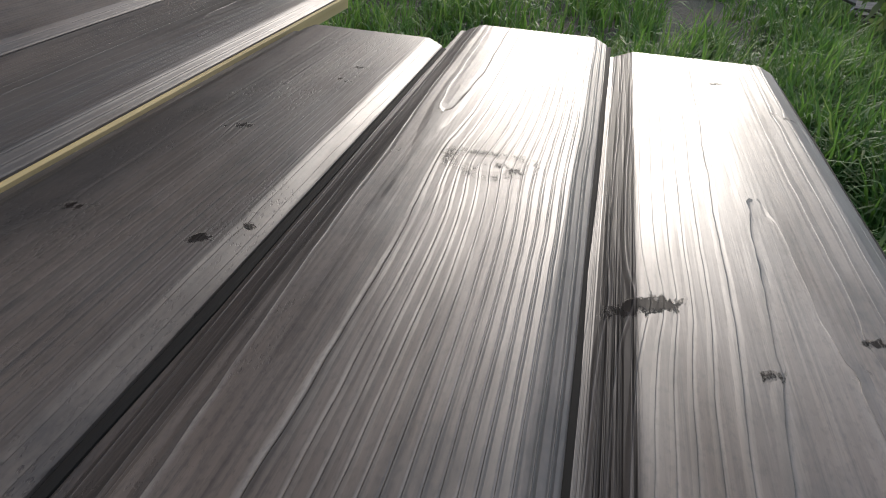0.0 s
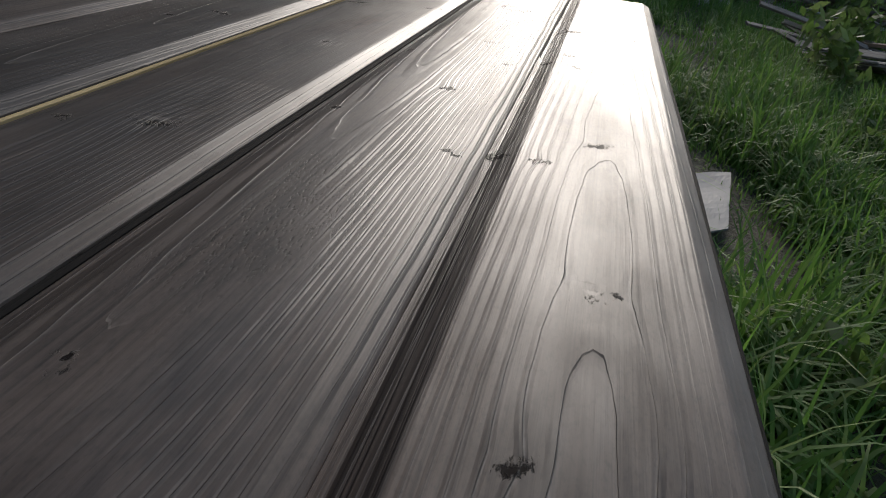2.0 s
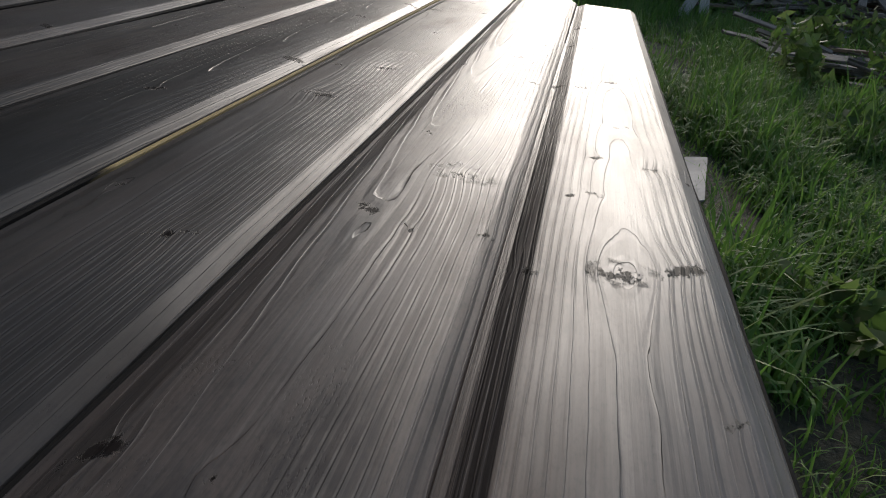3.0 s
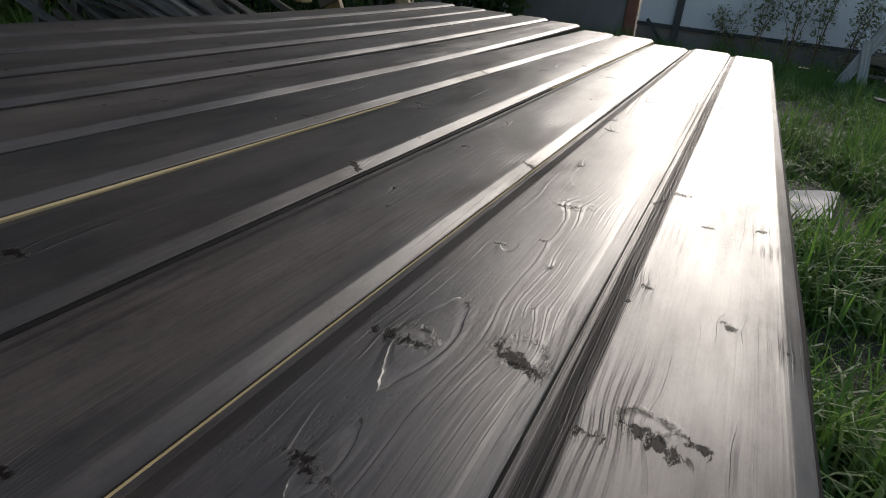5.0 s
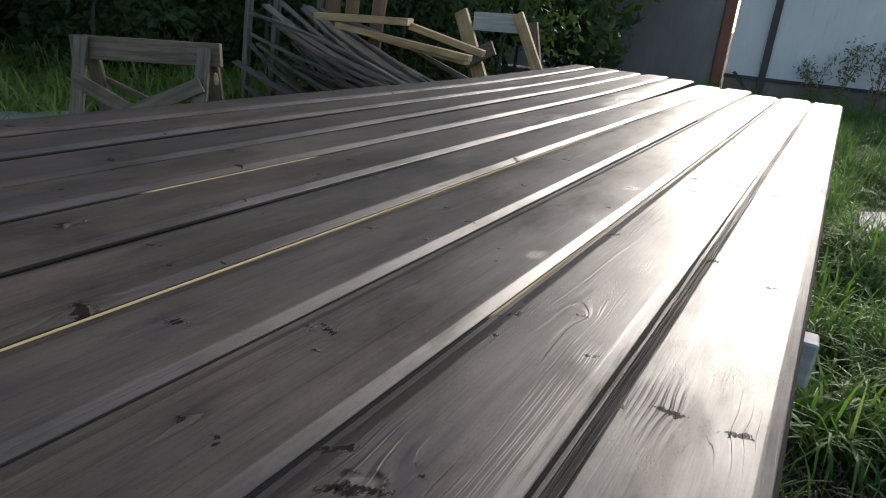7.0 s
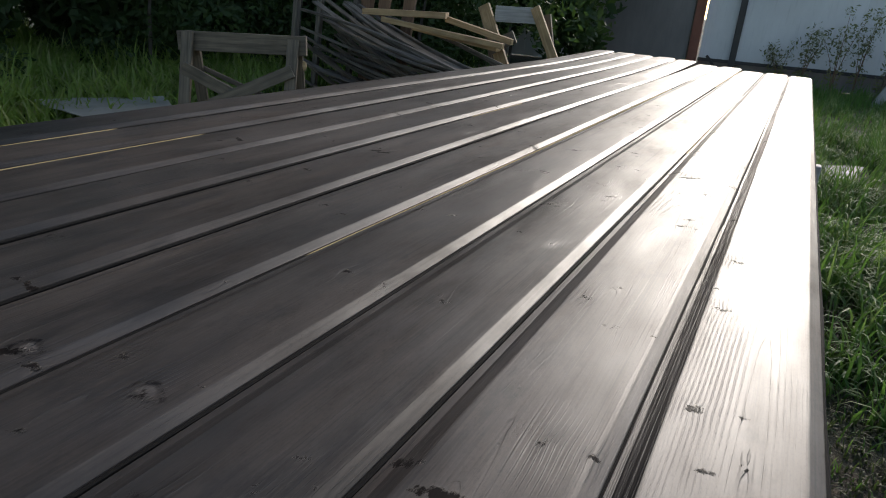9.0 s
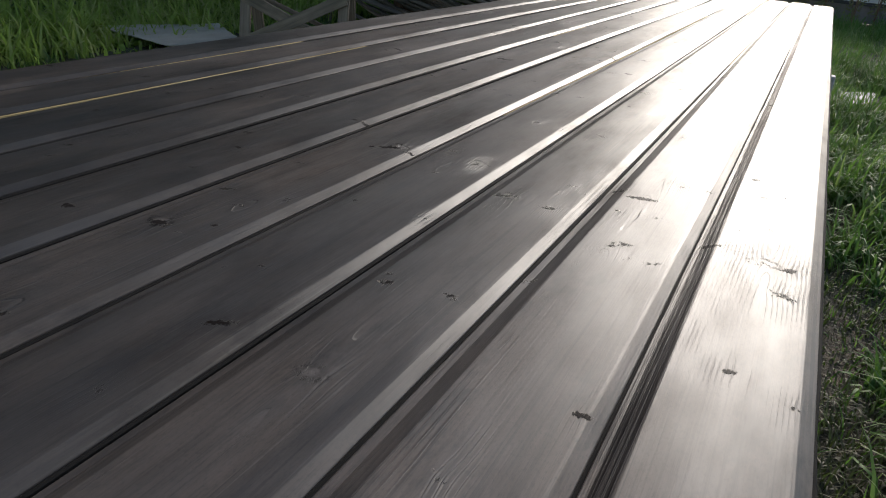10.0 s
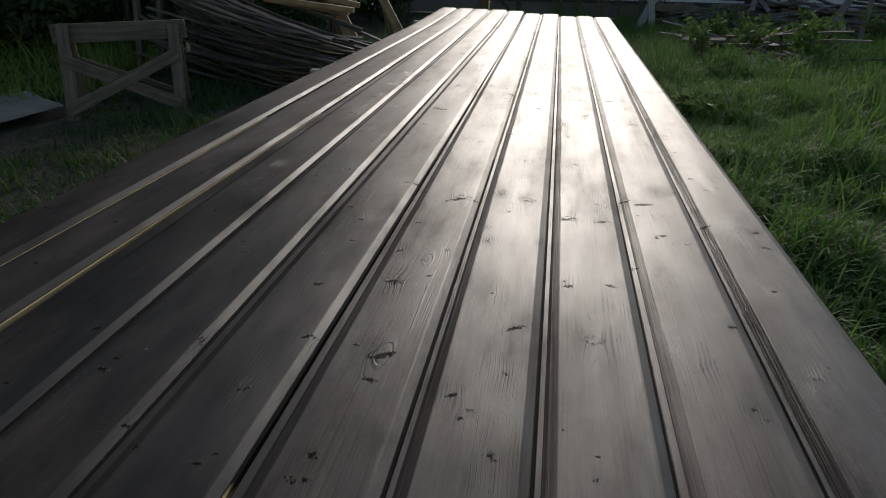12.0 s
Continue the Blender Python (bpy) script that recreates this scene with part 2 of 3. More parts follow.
# ---- builders ----
def mesh_of(name, verts, faces, material, smooth=False):
    me = bpy.data.meshes.new(name)
    me.from_pydata([tuple(v) for v in verts], [], [tuple(f) for f in faces])
    me.materials.append(material)
    if smooth:
        me.shade_smooth()
    me.update()
    return me


def part(name, me, parent=None, label="", m=None):
    ob = new(name, me)
    if parent is not None:
        ob.parent = parent
    if m is not None:
        ob.matrix_basis = m
    return tagged(ob, label)


def plank_mesh(name, lx, ly, lz, material, wear=0.004, bend=0.0, rng=random):
    """A sawn piece, lx long, centred: bevelled edges, slightly bowed, uneven ends."""
    bm = bmesh.new()
    bmesh.ops.create_cube(bm, size=1)
    for v in bm.verts:
        v.co = Vector((v.co.x * lx, v.co.y * ly, v.co.z * lz))
    long_edges = [e for e in bm.edges if abs((e.verts[0].co - e.verts[1].co).x) > lx * 0.5]
    bmesh.ops.subdivide_edges(bm, edges=long_edges, cuts=3)
    bmesh.ops.bevel(bm, geom=[e for e in bm.edges if e.is_manifold and e.calc_face_angle() > 0.8], offset=min(wear, ly * 0.2, lz * 0.2), segments=1, affect="EDGES")
    for v in bm.verts:
        u = v.co.x / lx
        v.co.z += bend * (1 - 4 * u * u)
        v.co += Vector((rng.uniform(-1, 1), rng.uniform(-1, 1), rng.uniform(-1, 1))) * wear * 0.4
    me = bpy.data.meshes.new(name)
    bm.to_mesh(me)
    bm.free()
    me.materials.append(material)
    return me


def bar(name, a, b, wide, thick, material, parent=None, label="", up=(0, 0, 1), bend=0.0):
    """A plank from a to b, wide across and thick along up."""
    a, b = Vector(a), Vector(b)
    x = (b - a).normalized()
    y = Vector(up).cross(x).normalized()
    z = x.cross(y)
    me = plank_mesh(name, (b - a).length, wide, thick, material, 0.003, bend)
    rot = Matrix((x, y, z)).transposed().to_4x4()
    return part(name, me, parent, label, Matrix.Translation((a + b) / 2) @ rot)


def empty(name, label, category, group="", at=(0, 0, 0)):
    ob = new(name)
    ob.matrix_basis = Matrix.Translation(at)
    return tagged(ob, label, category, group)


# ---- ground ----
def ground_height(x, y):
    return 0.035 * noise.noise(Vector((x * 0.6, y * 0.6, 3.1))) + 0.012 * noise.noise(Vector((x * 3, y * 3, 7.7)))


def build_ground():
    xs = np.concatenate([np.linspace(-400, -14, 8), np.linspace(-12, 10, 111), np.linspace(12, 400, 8)])
    ys = np.concatenate([np.linspace(-400, -12, 8), np.linspace(-10, 12, 111), np.linspace(14, 400, 8)])
    verts = [(x, y, ground_height(x, y) - 0.02) for y in ys for x in xs]
    n = len(xs)
    faces = [(j * n + i, j * n + i + 1, (j + 1) * n + i + 1, (j + 1) * n + i) for j in range(len(ys) - 1) for i in range(n - 1)]
    tagged(new("ground", mesh_of("ground", verts, faces, EARTH, True)), "trodden damp earth under uneven grass", "ground", kind="structure")


build_ground()

# ---- the stained boards ----
TOP = 0.75
WIDE = 0.1385
def cross_section(drop):
    """x from the left edge and z under the face, from the bottom left round over the face to the bottom right, with a
    mark for the shade painted into bevels and lips. drop: how deep the left lip lies.
    """
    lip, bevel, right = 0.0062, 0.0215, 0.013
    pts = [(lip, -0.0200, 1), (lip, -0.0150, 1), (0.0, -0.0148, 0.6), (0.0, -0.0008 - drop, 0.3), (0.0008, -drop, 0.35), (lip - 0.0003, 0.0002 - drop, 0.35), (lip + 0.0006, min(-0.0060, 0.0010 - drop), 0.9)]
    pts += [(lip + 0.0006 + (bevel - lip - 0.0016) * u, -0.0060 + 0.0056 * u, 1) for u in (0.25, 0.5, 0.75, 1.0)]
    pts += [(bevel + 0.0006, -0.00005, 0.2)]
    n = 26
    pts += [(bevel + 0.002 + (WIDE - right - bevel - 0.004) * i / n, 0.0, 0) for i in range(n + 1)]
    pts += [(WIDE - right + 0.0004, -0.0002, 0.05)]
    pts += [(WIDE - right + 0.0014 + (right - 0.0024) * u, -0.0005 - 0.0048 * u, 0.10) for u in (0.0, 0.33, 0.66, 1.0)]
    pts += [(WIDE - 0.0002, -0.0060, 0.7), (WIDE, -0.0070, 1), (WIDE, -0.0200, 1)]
    return np.array(pts)


NEIGHBOUR = []


def board(k, far_x, near_x, bow, far_y, lift, raw_near, raw_far, *marked):
    """One stained profile board: the grain follows growth rings round a wandering pith, pushed aside by knots.
    Right edge at the far and the near end and its bow, the far end's y, lift of the far end, the stretch whose edge stayed raw;
    marked knots: across from the left edge, y, radius in mm, darkness in tenths."""
    rng = np.random.default_rng(40 + k)
    sec = cross_section(0.0066 if k == 10 else 0.0074 if k == 9 else 0.0080)
    near_y = far_y - 6.0 + rng.uniform(-0.02, 0.02)
    ys = np.linspace(near_y, far_y, 1000)
    u = (far_y - ys) / 6.0
    right = far_x + (near_x - far_x) * u + 4 * bow * u * (1 - u) + 0.0008 * np.sin(u * rng.uniform(5, 9) + rng.uniform(0, 6))
    X = (right[:, None] - WIDE) + sec[None, :, 0]
    Y = np.repeat(ys[:, None], len(sec), 1)
    # the left lip reaches to a narrow gap at the neighbour
    if NEIGHBOUR:
        fx, nx, bw, fy = NEIGHBOUR[-1]
        v = (fy - ys) / 6.0
        beside = fx + (nx - fx) * v + 4 * bw * v * (1 - v)
        near_gap = {6: 0.0075, 10: 0.0055, 3: 0.006}.get(k, 0.0034)
        gap = np.interp(ys, [-5.5, -3.9, -3.2], [near_gap, max(0.0034, near_gap * 0.7), 0.0032])
        spare = np.clip(right - WIDE - beside - gap, 0.0, 0.02)
        X = X - spare[:, None] * np.clip(1 - sec[None, :, 0] / 0.0062, 0, 1)
    NEIGHBOUR.append((far_x, near_x, bow, far_y))
    rise = lift * np.clip(1 - (far_y - ys) / 1.4, 0, 1) ** 1.5 + 0.0012 * np.sin(u * 11 + k * 1.7)
    tilt = rng.uniform(-0.006, 0.006)
    Z = TOP + sec[None, :, 1] + rise[:, None] + tilt * (sec[None, :, 0] - WIDE / 2)
    # growth rings
    def wave(s, lo, hi):
        out = np.zeros_like(ys)
        for i in range(1, 6):
            out += np.sin(u * i * s + rng.uniform(0, 6.3)) / i
        out = out / 1.6
        return lo + (hi - lo) * (out * 0.5 + 0.5)
    mid = X.mean(1)
    px = mid + wave(1.6, -0.04, 0.04)
    depth = wave(3.0, 0.008, 0.060)
    away = np.sqrt((X - px[:, None]) ** 2 + (depth[:, None] + sec[None, :, 1] * 0.6) ** 2)
    knots = [(np.interp(y, ys, right) - 0.141 + x, y, r * 0.0009, d * 0.1) for x, y, r, d in marked]
    y = far_y - rng.uniform(0.1, 0.3)
    while y > near_y:
        clear = all(abs(y - q[1]) > 0.22 for q in knots)
        for _ in range(rng.integers(1, 4)):
            r = rng.choice([0.002, 0.003, 0.005, 0.008], p=[0.15, 0.2, 0.3, 0.35] if k < 8 and clear else [0.2, 0.25, 0.3, 0.25] if clear else [0.4, 0.35, 0.25, 0.0])
            knots.append((np.interp(y, ys, right) - WIDE + rng.uniform(0.012, WIDE - 0.004), y + rng.normal(0, 0.03), r, rng.uniform(0.4, 1.0)))
        y -= rng.uniform(0.12, 0.34) if k < 8 else rng.uniform(0.16, 0.42)
    ring = away / rng.uniform(0.0036, 0.0062)
    knot = np.zeros_like(X)
    halo = np.zeros_like(X)
    fan = np.zeros_like(X)
    for kx, ky, r, dark in knots:
        near = np.abs(ys - ky) < 0.35
        dx, dy = X[near] - kx, (Y[near] - ky)
        d = np.sqrt((dx * 0.8) ** 2 + (dy * 1.05) ** 2)
        reach = np.sqrt((dx / 1.15) ** 2 + (dy * 0.55) ** 2)
        ring[near] += 1.2 * (r / 0.012) * np.exp(-(reach / (1.7 * r)) ** 1.3) * rng.choice([1, 1, -1])
        turn = np.arctan2(dy, dx)
        wob = 1 + 0.10 * np.sin(turn * 2 + kx * 90) + 0.10 * np.sin(turn * 3 + ky * 70) + 0.06 * np.sin(turn * 7 + ky * 50)
        knot[near] = np.maximum(knot[near], np.clip(1.15 - 0.55 * d / (r * wob), 0, 1) * (min(1, 0.35 + r / 0.016) if r > 0.0090 else 0.25))
        # dark streak across the grain, off the knot's middle
        slant = 0.5 * np.sin(ky * 40 + kx * 15)
        q = min(r, 0.0115)
        low, wide_, high_ = r * rng.uniform(0.2, 0.8), q * rng.uniform(1.0, 1.7) + 0.0015, q * rng.uniform(0.40, 0.62) + 0.0015
        streak = np.sqrt(((dx + r * rng.uniform(-0.6, 0.6)) / wide_) ** 2 + ((dy + low + slant * dx) / high_) ** 2)
        halo[near] = np.maximum(halo[near], np.clip(1.25 - 0.75 * streak * wob, 0, 1) * (0.1 + 1.0 * dark))
        fan[near] = np.maximum(fan[near], np.exp(-(reach / (2.4 * r + 0.006)) ** 2) * (1.0 if r > 0.0095 else rng.choice([0.2, 0.6, 1.0])))
    rows, cols = X.shape
    verts = np.stack([X, Y, Z], -1).reshape(-1, 3)
    i, j = np.meshgrid(np.arange(rows - 1), np.arange(cols - 1), indexing="ij")
    a = (i * cols + j).ravel()
    quads = np.stack([a, a + cols, a + cols + 1, a + 1], 1)
    under = np.stack([np.arange(rows - 1) * cols, np.arange(rows - 1) * cols + cols - 1, (np.arange(rows - 1) + 1) * cols + cols - 1, (np.arange(rows - 1) + 1) * cols], 1)
    faces = [tuple(q) for q in np.concatenate([quads, under]).tolist()] + [tuple(range(cols))[::1], tuple(range((rows - 1) * cols, rows * cols))[::-1]]
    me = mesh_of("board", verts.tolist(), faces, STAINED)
    # darkening by board and along Y: reflected tree shade put into the colour
    board_shade = {1: 0.9, 2: 0.8, 3: 0.85, 4: 0.75, 5: 0.65, 6: 0.75, 7: 0.85, 8: 0.65, 9: 0.22}.get(k, 0.0)
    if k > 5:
        shade_tone = board_shade * np.interp(Y, [-6.0, -4.8, -3.6, -2.6, -1.8, -0.9, 0.0], [0.9, 0.85, 0.55, 1.25, 1.4, 0.6, 0.1])
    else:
        shade_tone = board_shade * np.interp(Y, [-6.0, -4.3, -3.7, -2.4, 0.0], [1.45, 1.35, 0.6, 0.95, 0.95])
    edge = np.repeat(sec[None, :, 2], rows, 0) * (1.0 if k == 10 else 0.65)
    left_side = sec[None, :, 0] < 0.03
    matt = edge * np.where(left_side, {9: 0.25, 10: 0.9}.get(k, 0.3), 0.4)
    brush = np.clip((Y + 2.2) / 1.2, 0, 1)
    relief = np.where(Y > -1.0, {8: 0.25, 9: 1.0, 10: 0.4}.get(k, 0.5), {8: 0.6, 9: 0.9, 10: 0.45}.get(k, 0.7))
    for name, field in (("ring", ring), ("knot", knot), ("halo", halo), ("fan", fan), ("edge", edge), ("shade_tone", shade_tone), ("matt", matt), ("brush", brush), ("relief", relief)):
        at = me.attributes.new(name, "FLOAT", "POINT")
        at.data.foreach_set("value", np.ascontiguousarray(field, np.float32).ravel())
    ob = tagged(new("board", me), "long grey-brown stained spruce profile board with brushed grain and knots", "board", "boards drying on the rack")
    # raw tongue along the right side
    n = 80
    step = np.linspace(0, rows - 1, n).astype(int)
    tv, out = [], 0.0033
    for s in step:
        x, z = X[s, -1], Z[s, -1]
        jag = 0.0005 * rng.normal()
        tv += [(x - 0.002, ys[s], z + 0.0005), (x - 0.002, ys[s], z + 0.0124), (x + out * 0.6 + jag, ys[s], z + 0.0128), (x + out + jag, ys[s], z + 0.0118), (x + out + jag, ys[s], z + 0.0005)]
    tf = [(5 * a + c, 5 * a + (c + 1) % 5, 5 * a + 5 + (c + 1) % 5, 5 * a + 5 + c) for a in range(n - 1) for c in range(5)] + [(4, 3, 2, 1, 0), tuple(5 * (n - 1) + c for c in range(5))]
    tongue = mesh_of("tongue", tv, tf, PALE)
    raw = np.repeat([min(1, max(0, (ys[s] - raw_near) * 5 + 0.5)) * min(1, max(0, (raw_far - ys[s]) * 5 + 0.5)) for s in step], 5)
    tongue.attributes.new("raw", "FLOAT", "POINT").data.foreach_set("value", raw.astype(np.float32))
    part("tongue", tongue, ob, "tongue edge left pale and unstained in stretches")
    return ob


board(1, -1.1661, -1.1790, 0.0004, 0.06, 0.02, -5.8, -4.1)
board(2, -1.0105, -1.0343, 0.0001, 0.05, 0.02, -5.6, -4)
board(3, -0.8789, -0.8588, 0.0002, 0.02, 0.02, -5.9, -5.65, (0.121, -3.72, 9, 5), (0.063, -4.59, 9, 6))
board(4, -0.7192, -0.7295, 0.0010, 0, 0.02, -3.3, -2.95, (0.103, -4.59, 8, 8), (0.133, -5.35, 9, 5))
board(5, -0.5639, -0.5840, 0.0046, -0.08, 0.02, -5.9, -5.6, (0.067, -3.47, 11, 6), (0.138, -4.65, 9, 7), (0.114, -4.65, 7, 7), (0.074, -4.89, 6, 6), (0.086, -5.17, 9, 9), (0.09, -5.45, 5, 7))
board(6, -0.4279, -0.4315, 0.0056, -0.07, 0.004, -4.4, -1.9, (0.137, -1.46, 8, 9), (0.137, -2.63, 10, 9), (0.133, -3.58, 11, 9), (0.107, -4.73, 12, 6), (0.135, -4.74, 7, 7), (0.092, -4.74, 10, 9), (0.039, -4.89, 6, 7), (0.085, -5.05, 9, 3), (0.049, -5.14, 12, 9), (0.08, -5.35, 11, 9), (0.051, -5.58, 6, 6))
board(7, -0.2747, -0.2872, 0.0015, -0.075, 0.006, -1.5, 0.3, (0.12, -1.13, 8, 8), (0.047, -1.88, 8, 6), (0.128, -2.21, 8, 9), (0.039, -3.21, 7, 6), (0.095, -4.72, 12, 5), (0.103, -5.25, 8, 8), (0.098, -5.36, 8, 3), (0.059, -5.44, 9, 3), (0.101, -5.51, 9, 5))
board(8, -0.1326, -0.1451, 0.0028, -0.215, 0, -3.35, -1.8, (0.074, -0.45, 5, 7), (0.055, -0.56, 4, 8), (0.038, -0.6, 9, 7), (0.083, -1.1, 11, 6), (0.058, -1.25, 11, 6), (0.045, -2.05, 8, 6), (0.135, -2.06, 7, 8), (0.046, -3.47, 9, 8), (0.091, -3.64, 7, 6), (0.052, -3.64, 6, 5), (0.059, -3.81, 10, 4), (0.031, -4, 13, 5), (0.041, -4.81, 11, 6), (0.107, -4.81, 9, 5), (0.069, -5.26, 11, 2))
board(9, 0.0063, 0.0017, 0.0021, -0.145, 0, -5.6, -5.5, (0.084, -0.45, 17, 4), (0.083, -0.7, 5, 5), (0.088, -0.91, 7, 6), (0.096, -1.39, 17, 3), (0.082, -1.5, 3, 9), (0.042, -1.8, 8, 8), (0.078, -2.18, 14, 5), (0.053, -2.32, 5, 4), (0.097, -2.34, 4, 6), (0.11, -2.41, 8, 2), (0.118, -2.47, 15, 8), (0.055, -2.49, 12, 6), (0.051, -2.61, 10, 2), (0.069, -2.61, 10, 5), (0.025, -2.98, 8, 8), (0.082, -3.28, 8, 4), (0.022, -3.32, 8, 8), (0.015, -3.59, 10, 8), (0.053, -3.62, 14, 8), (0.13, -3.63, 11, 6), (0.097, -3.74, 7, 5), (0.089, -4.38, 10, 3), (0.097, -4.6, 8, 3), (0.014, -4.67, 8, 8), (0.052, -4.69, 10, 9), (0.082, -4.75, 9, 3), (0.061, -4.86, 10, 5), (0.007, -5, 8, 6), (0.066, -5.3, 7, 2))
board(10, 0.1463, 0.1478, -0.0024, -0.172, 0, -9, -9, (0.084, -0.24, 5, 6), (0.027, -0.55, 10, 9), (0.039, -0.7, 8, 4), (0.08, -0.7, 7, 4), (0.076, -0.99, 7, 8), (0.007, -1.03, 8, 8), (0.08, -1.19, 9, 4), (0.06, -1.3, 5, 6), (0.107, -1.31, 5, 6), (0.061, -1.39, 4, 5), (0.042, -1.4, 3, 6), (0.11, -1.49, 9, 8), (0.075, -1.51, 15, 5), (0.011, -1.52, 8, 5), (0.029, -2.06, 8, 7), (0.01, -2.09, 7, 7), (0.096, -2.36, 5, 6), (0.056, -2.5, 12, 8), (0.086, -2.5, 6, 7), (0.033, -2.52, 10, 5), (0.019, -2.99, 8, 8), (0.058, -3.4, 8, 8), (0.112, -3.4, 7, 7), (0.014, -3.86, 8, 8), (0.042, -4.26, 6, 6), (0.062, -4.57, 4, 6), (0.082, -4.7, 4, 6), (0.018, -4.79, 9, 8), (0.078, -4.81, 12, 3), (0.108, -4.81, 7, 9), (0.101, -4.88, 9, 6), (0.055, -5.3, 8, 5), (0.107, -5.36, 8, 4))


# ---- the rack under the boards ----
def rack_trestle(y, skew, right):
    t = empty("support_trestle", "rough grey timber trestle carrying the boards", "trestle", "trestles under the boards", (0, y, 0))
    bar("beam", (-1.38, -skew, 0.700), (right, skew, 0.700), 0.04, 0.055, WHITED, t)
    for x in (-1.15, -0.05):
        for s in (-1, 1):
            bar("leg", (x, s * 0.02, 0.64), (x, s * 0.22, -0.04), 0.08, 0.035, GREY, t, "", (1, 0, 0))
        bar("brace", (x, -0.17, 0.2), (x, 0.17, 0.2), 0.03, 0.07, GREY, t)
    return t


rack_trestle(-0.75, 0.0, 0.10)
rack_trestle(-3.11, 0.0, 0.166)
rack_trestle(-5.48, 0.09, 0.10)


# ---- fence behind ----
def fence():
    f = empty("fence", "grey sheet fence with rusty steel posts", "fence", at=(0, 9.0, 0))
    f["kind"] = "structure"
    edges = [-12.7, -9.0, -5.29, -3.95]
    for a, b in zip(edges, edges[1:]):
        bar("panel", (a, 0.04, 1.0), (b, 0.04, 1.0), 0.012, 2.0, PANEL, f)
    bar("gate_panel", (-3.93, 0.0, 1.0), (-1.90, 0.0, 1.0), 0.03, 2.0, GATE, f, "dull brown-grey gate sheet")
    bar("trim", (-1.925, -0.03, 0.02), (-1.925, -0.03, 2.02), 0.020, 0.03, GREY, f, "pale edge strip", (0, 1, 0))
    bar("post", (-1.82, -0.04, -0.1), (-1.82, -0.04, 2.1), 0.17, 0.11, RUST, f, "rust-red steel post", (0, 1, 0))
    bar("post", (-1.09, -0.04, -0.1), (-1.09, -0.04, 2.1), 0.11, 0.08, BLACK, f, "dark rusty post", (0, 1, 0))
    for n, (a, b) in enumerate(((-1.71, 0.82), (0.82, 3.35), (3.35, 5.9), (5.9, 8.4), (8.4, 11.2))):
        d = 0.04 + 0.016 * (n % 2)
        bar("panel", (a, d, 1.16), (b + 0.05, d, 1.16), 0.012, 1.66, PANEL, f)
        bar("lower_panel", (a, d + 0.036, 0.16), (b + 0.05, d + 0.036, 0.16), 0.012, 0.36, GATE, f)
    bar("rail", (-1.71, -0.02, 0.300), (11.2, -0.02, 0.34), 0.06, 0.06, BLACK, f, "dark bottom rail")
    bar("strut", (-1.55, -0.08, 0.38), (-1.22, -0.08, 0.02), 0.04, 0.05, BLACK, f)


fence()


# ---- sawhorse on the grass ----
def sawhorse():
    s = empty("sawhorse", "weathered grey wooden sawhorse with crossed braces on grass", "sawhorse", at=(-3.62, -1.16, 0))
    a, b = Vector((0.43, 0.20, 0)), Vector((-0.44, -0.21, 0))
    side = Vector((0.39, -0.92, 0))
    along = (b - a).normalized()
    hi = 0.70
    bar("top_beam", a + Vector((0, 0, hi - 0.07)), b + Vector((0, 0, hi - 0.10)), 0.045, 0.14, GREY, s)
    for p in (a + along * 0.09, b - along * 0.09):
        for sg in (1, -1):
            bar("leg", p + side * sg * 0.035 + Vector((0, 0, hi - 0.03)), p + side * sg * 0.21 + Vector((0, 0, -0.03)), 0.085, 0.03, GREY, s, "", side)
    for sg in (1, -1):
        p, q = a + along * 0.07, b - along * 0.07
        lo, up = side * sg * 0.215, side * sg * 0.115
        deep = 0.09 if sg > 0 else 0.035
        bar("brace", p + lo + Vector((0, 0, 0.08)), q + up + Vector((0, 0, 0.42)), deep, 0.022, GREY, s, "", side)
        bar("brace", q + lo * 1.1 + Vector((0, 0, 0.06)), p + up * 1.12 + Vector((0, 0, 0.46)), deep, 0.022, GREY, s, "", side)
    rag = bmesh.new()
    bmesh.ops.create_icosphere(rag, subdivisions=2, radius=0.02)
    for v in rag.verts:
        v.co += v.co * 0.5 * noise.noise(v.co * 30)
        v.co.z *= 2.0
        v.co.y *= 0.5
    me = bpy.data.meshes.new("rag")
    rag.to_mesh(me)
    rag.free()
    me.materials.append(FRESH)
    part("rag", me, s, "pale rag hung over the leg", Matrix.Translation(a + side * 0.1 + Vector((0.01, 0, 0.50))))


sawhorse()


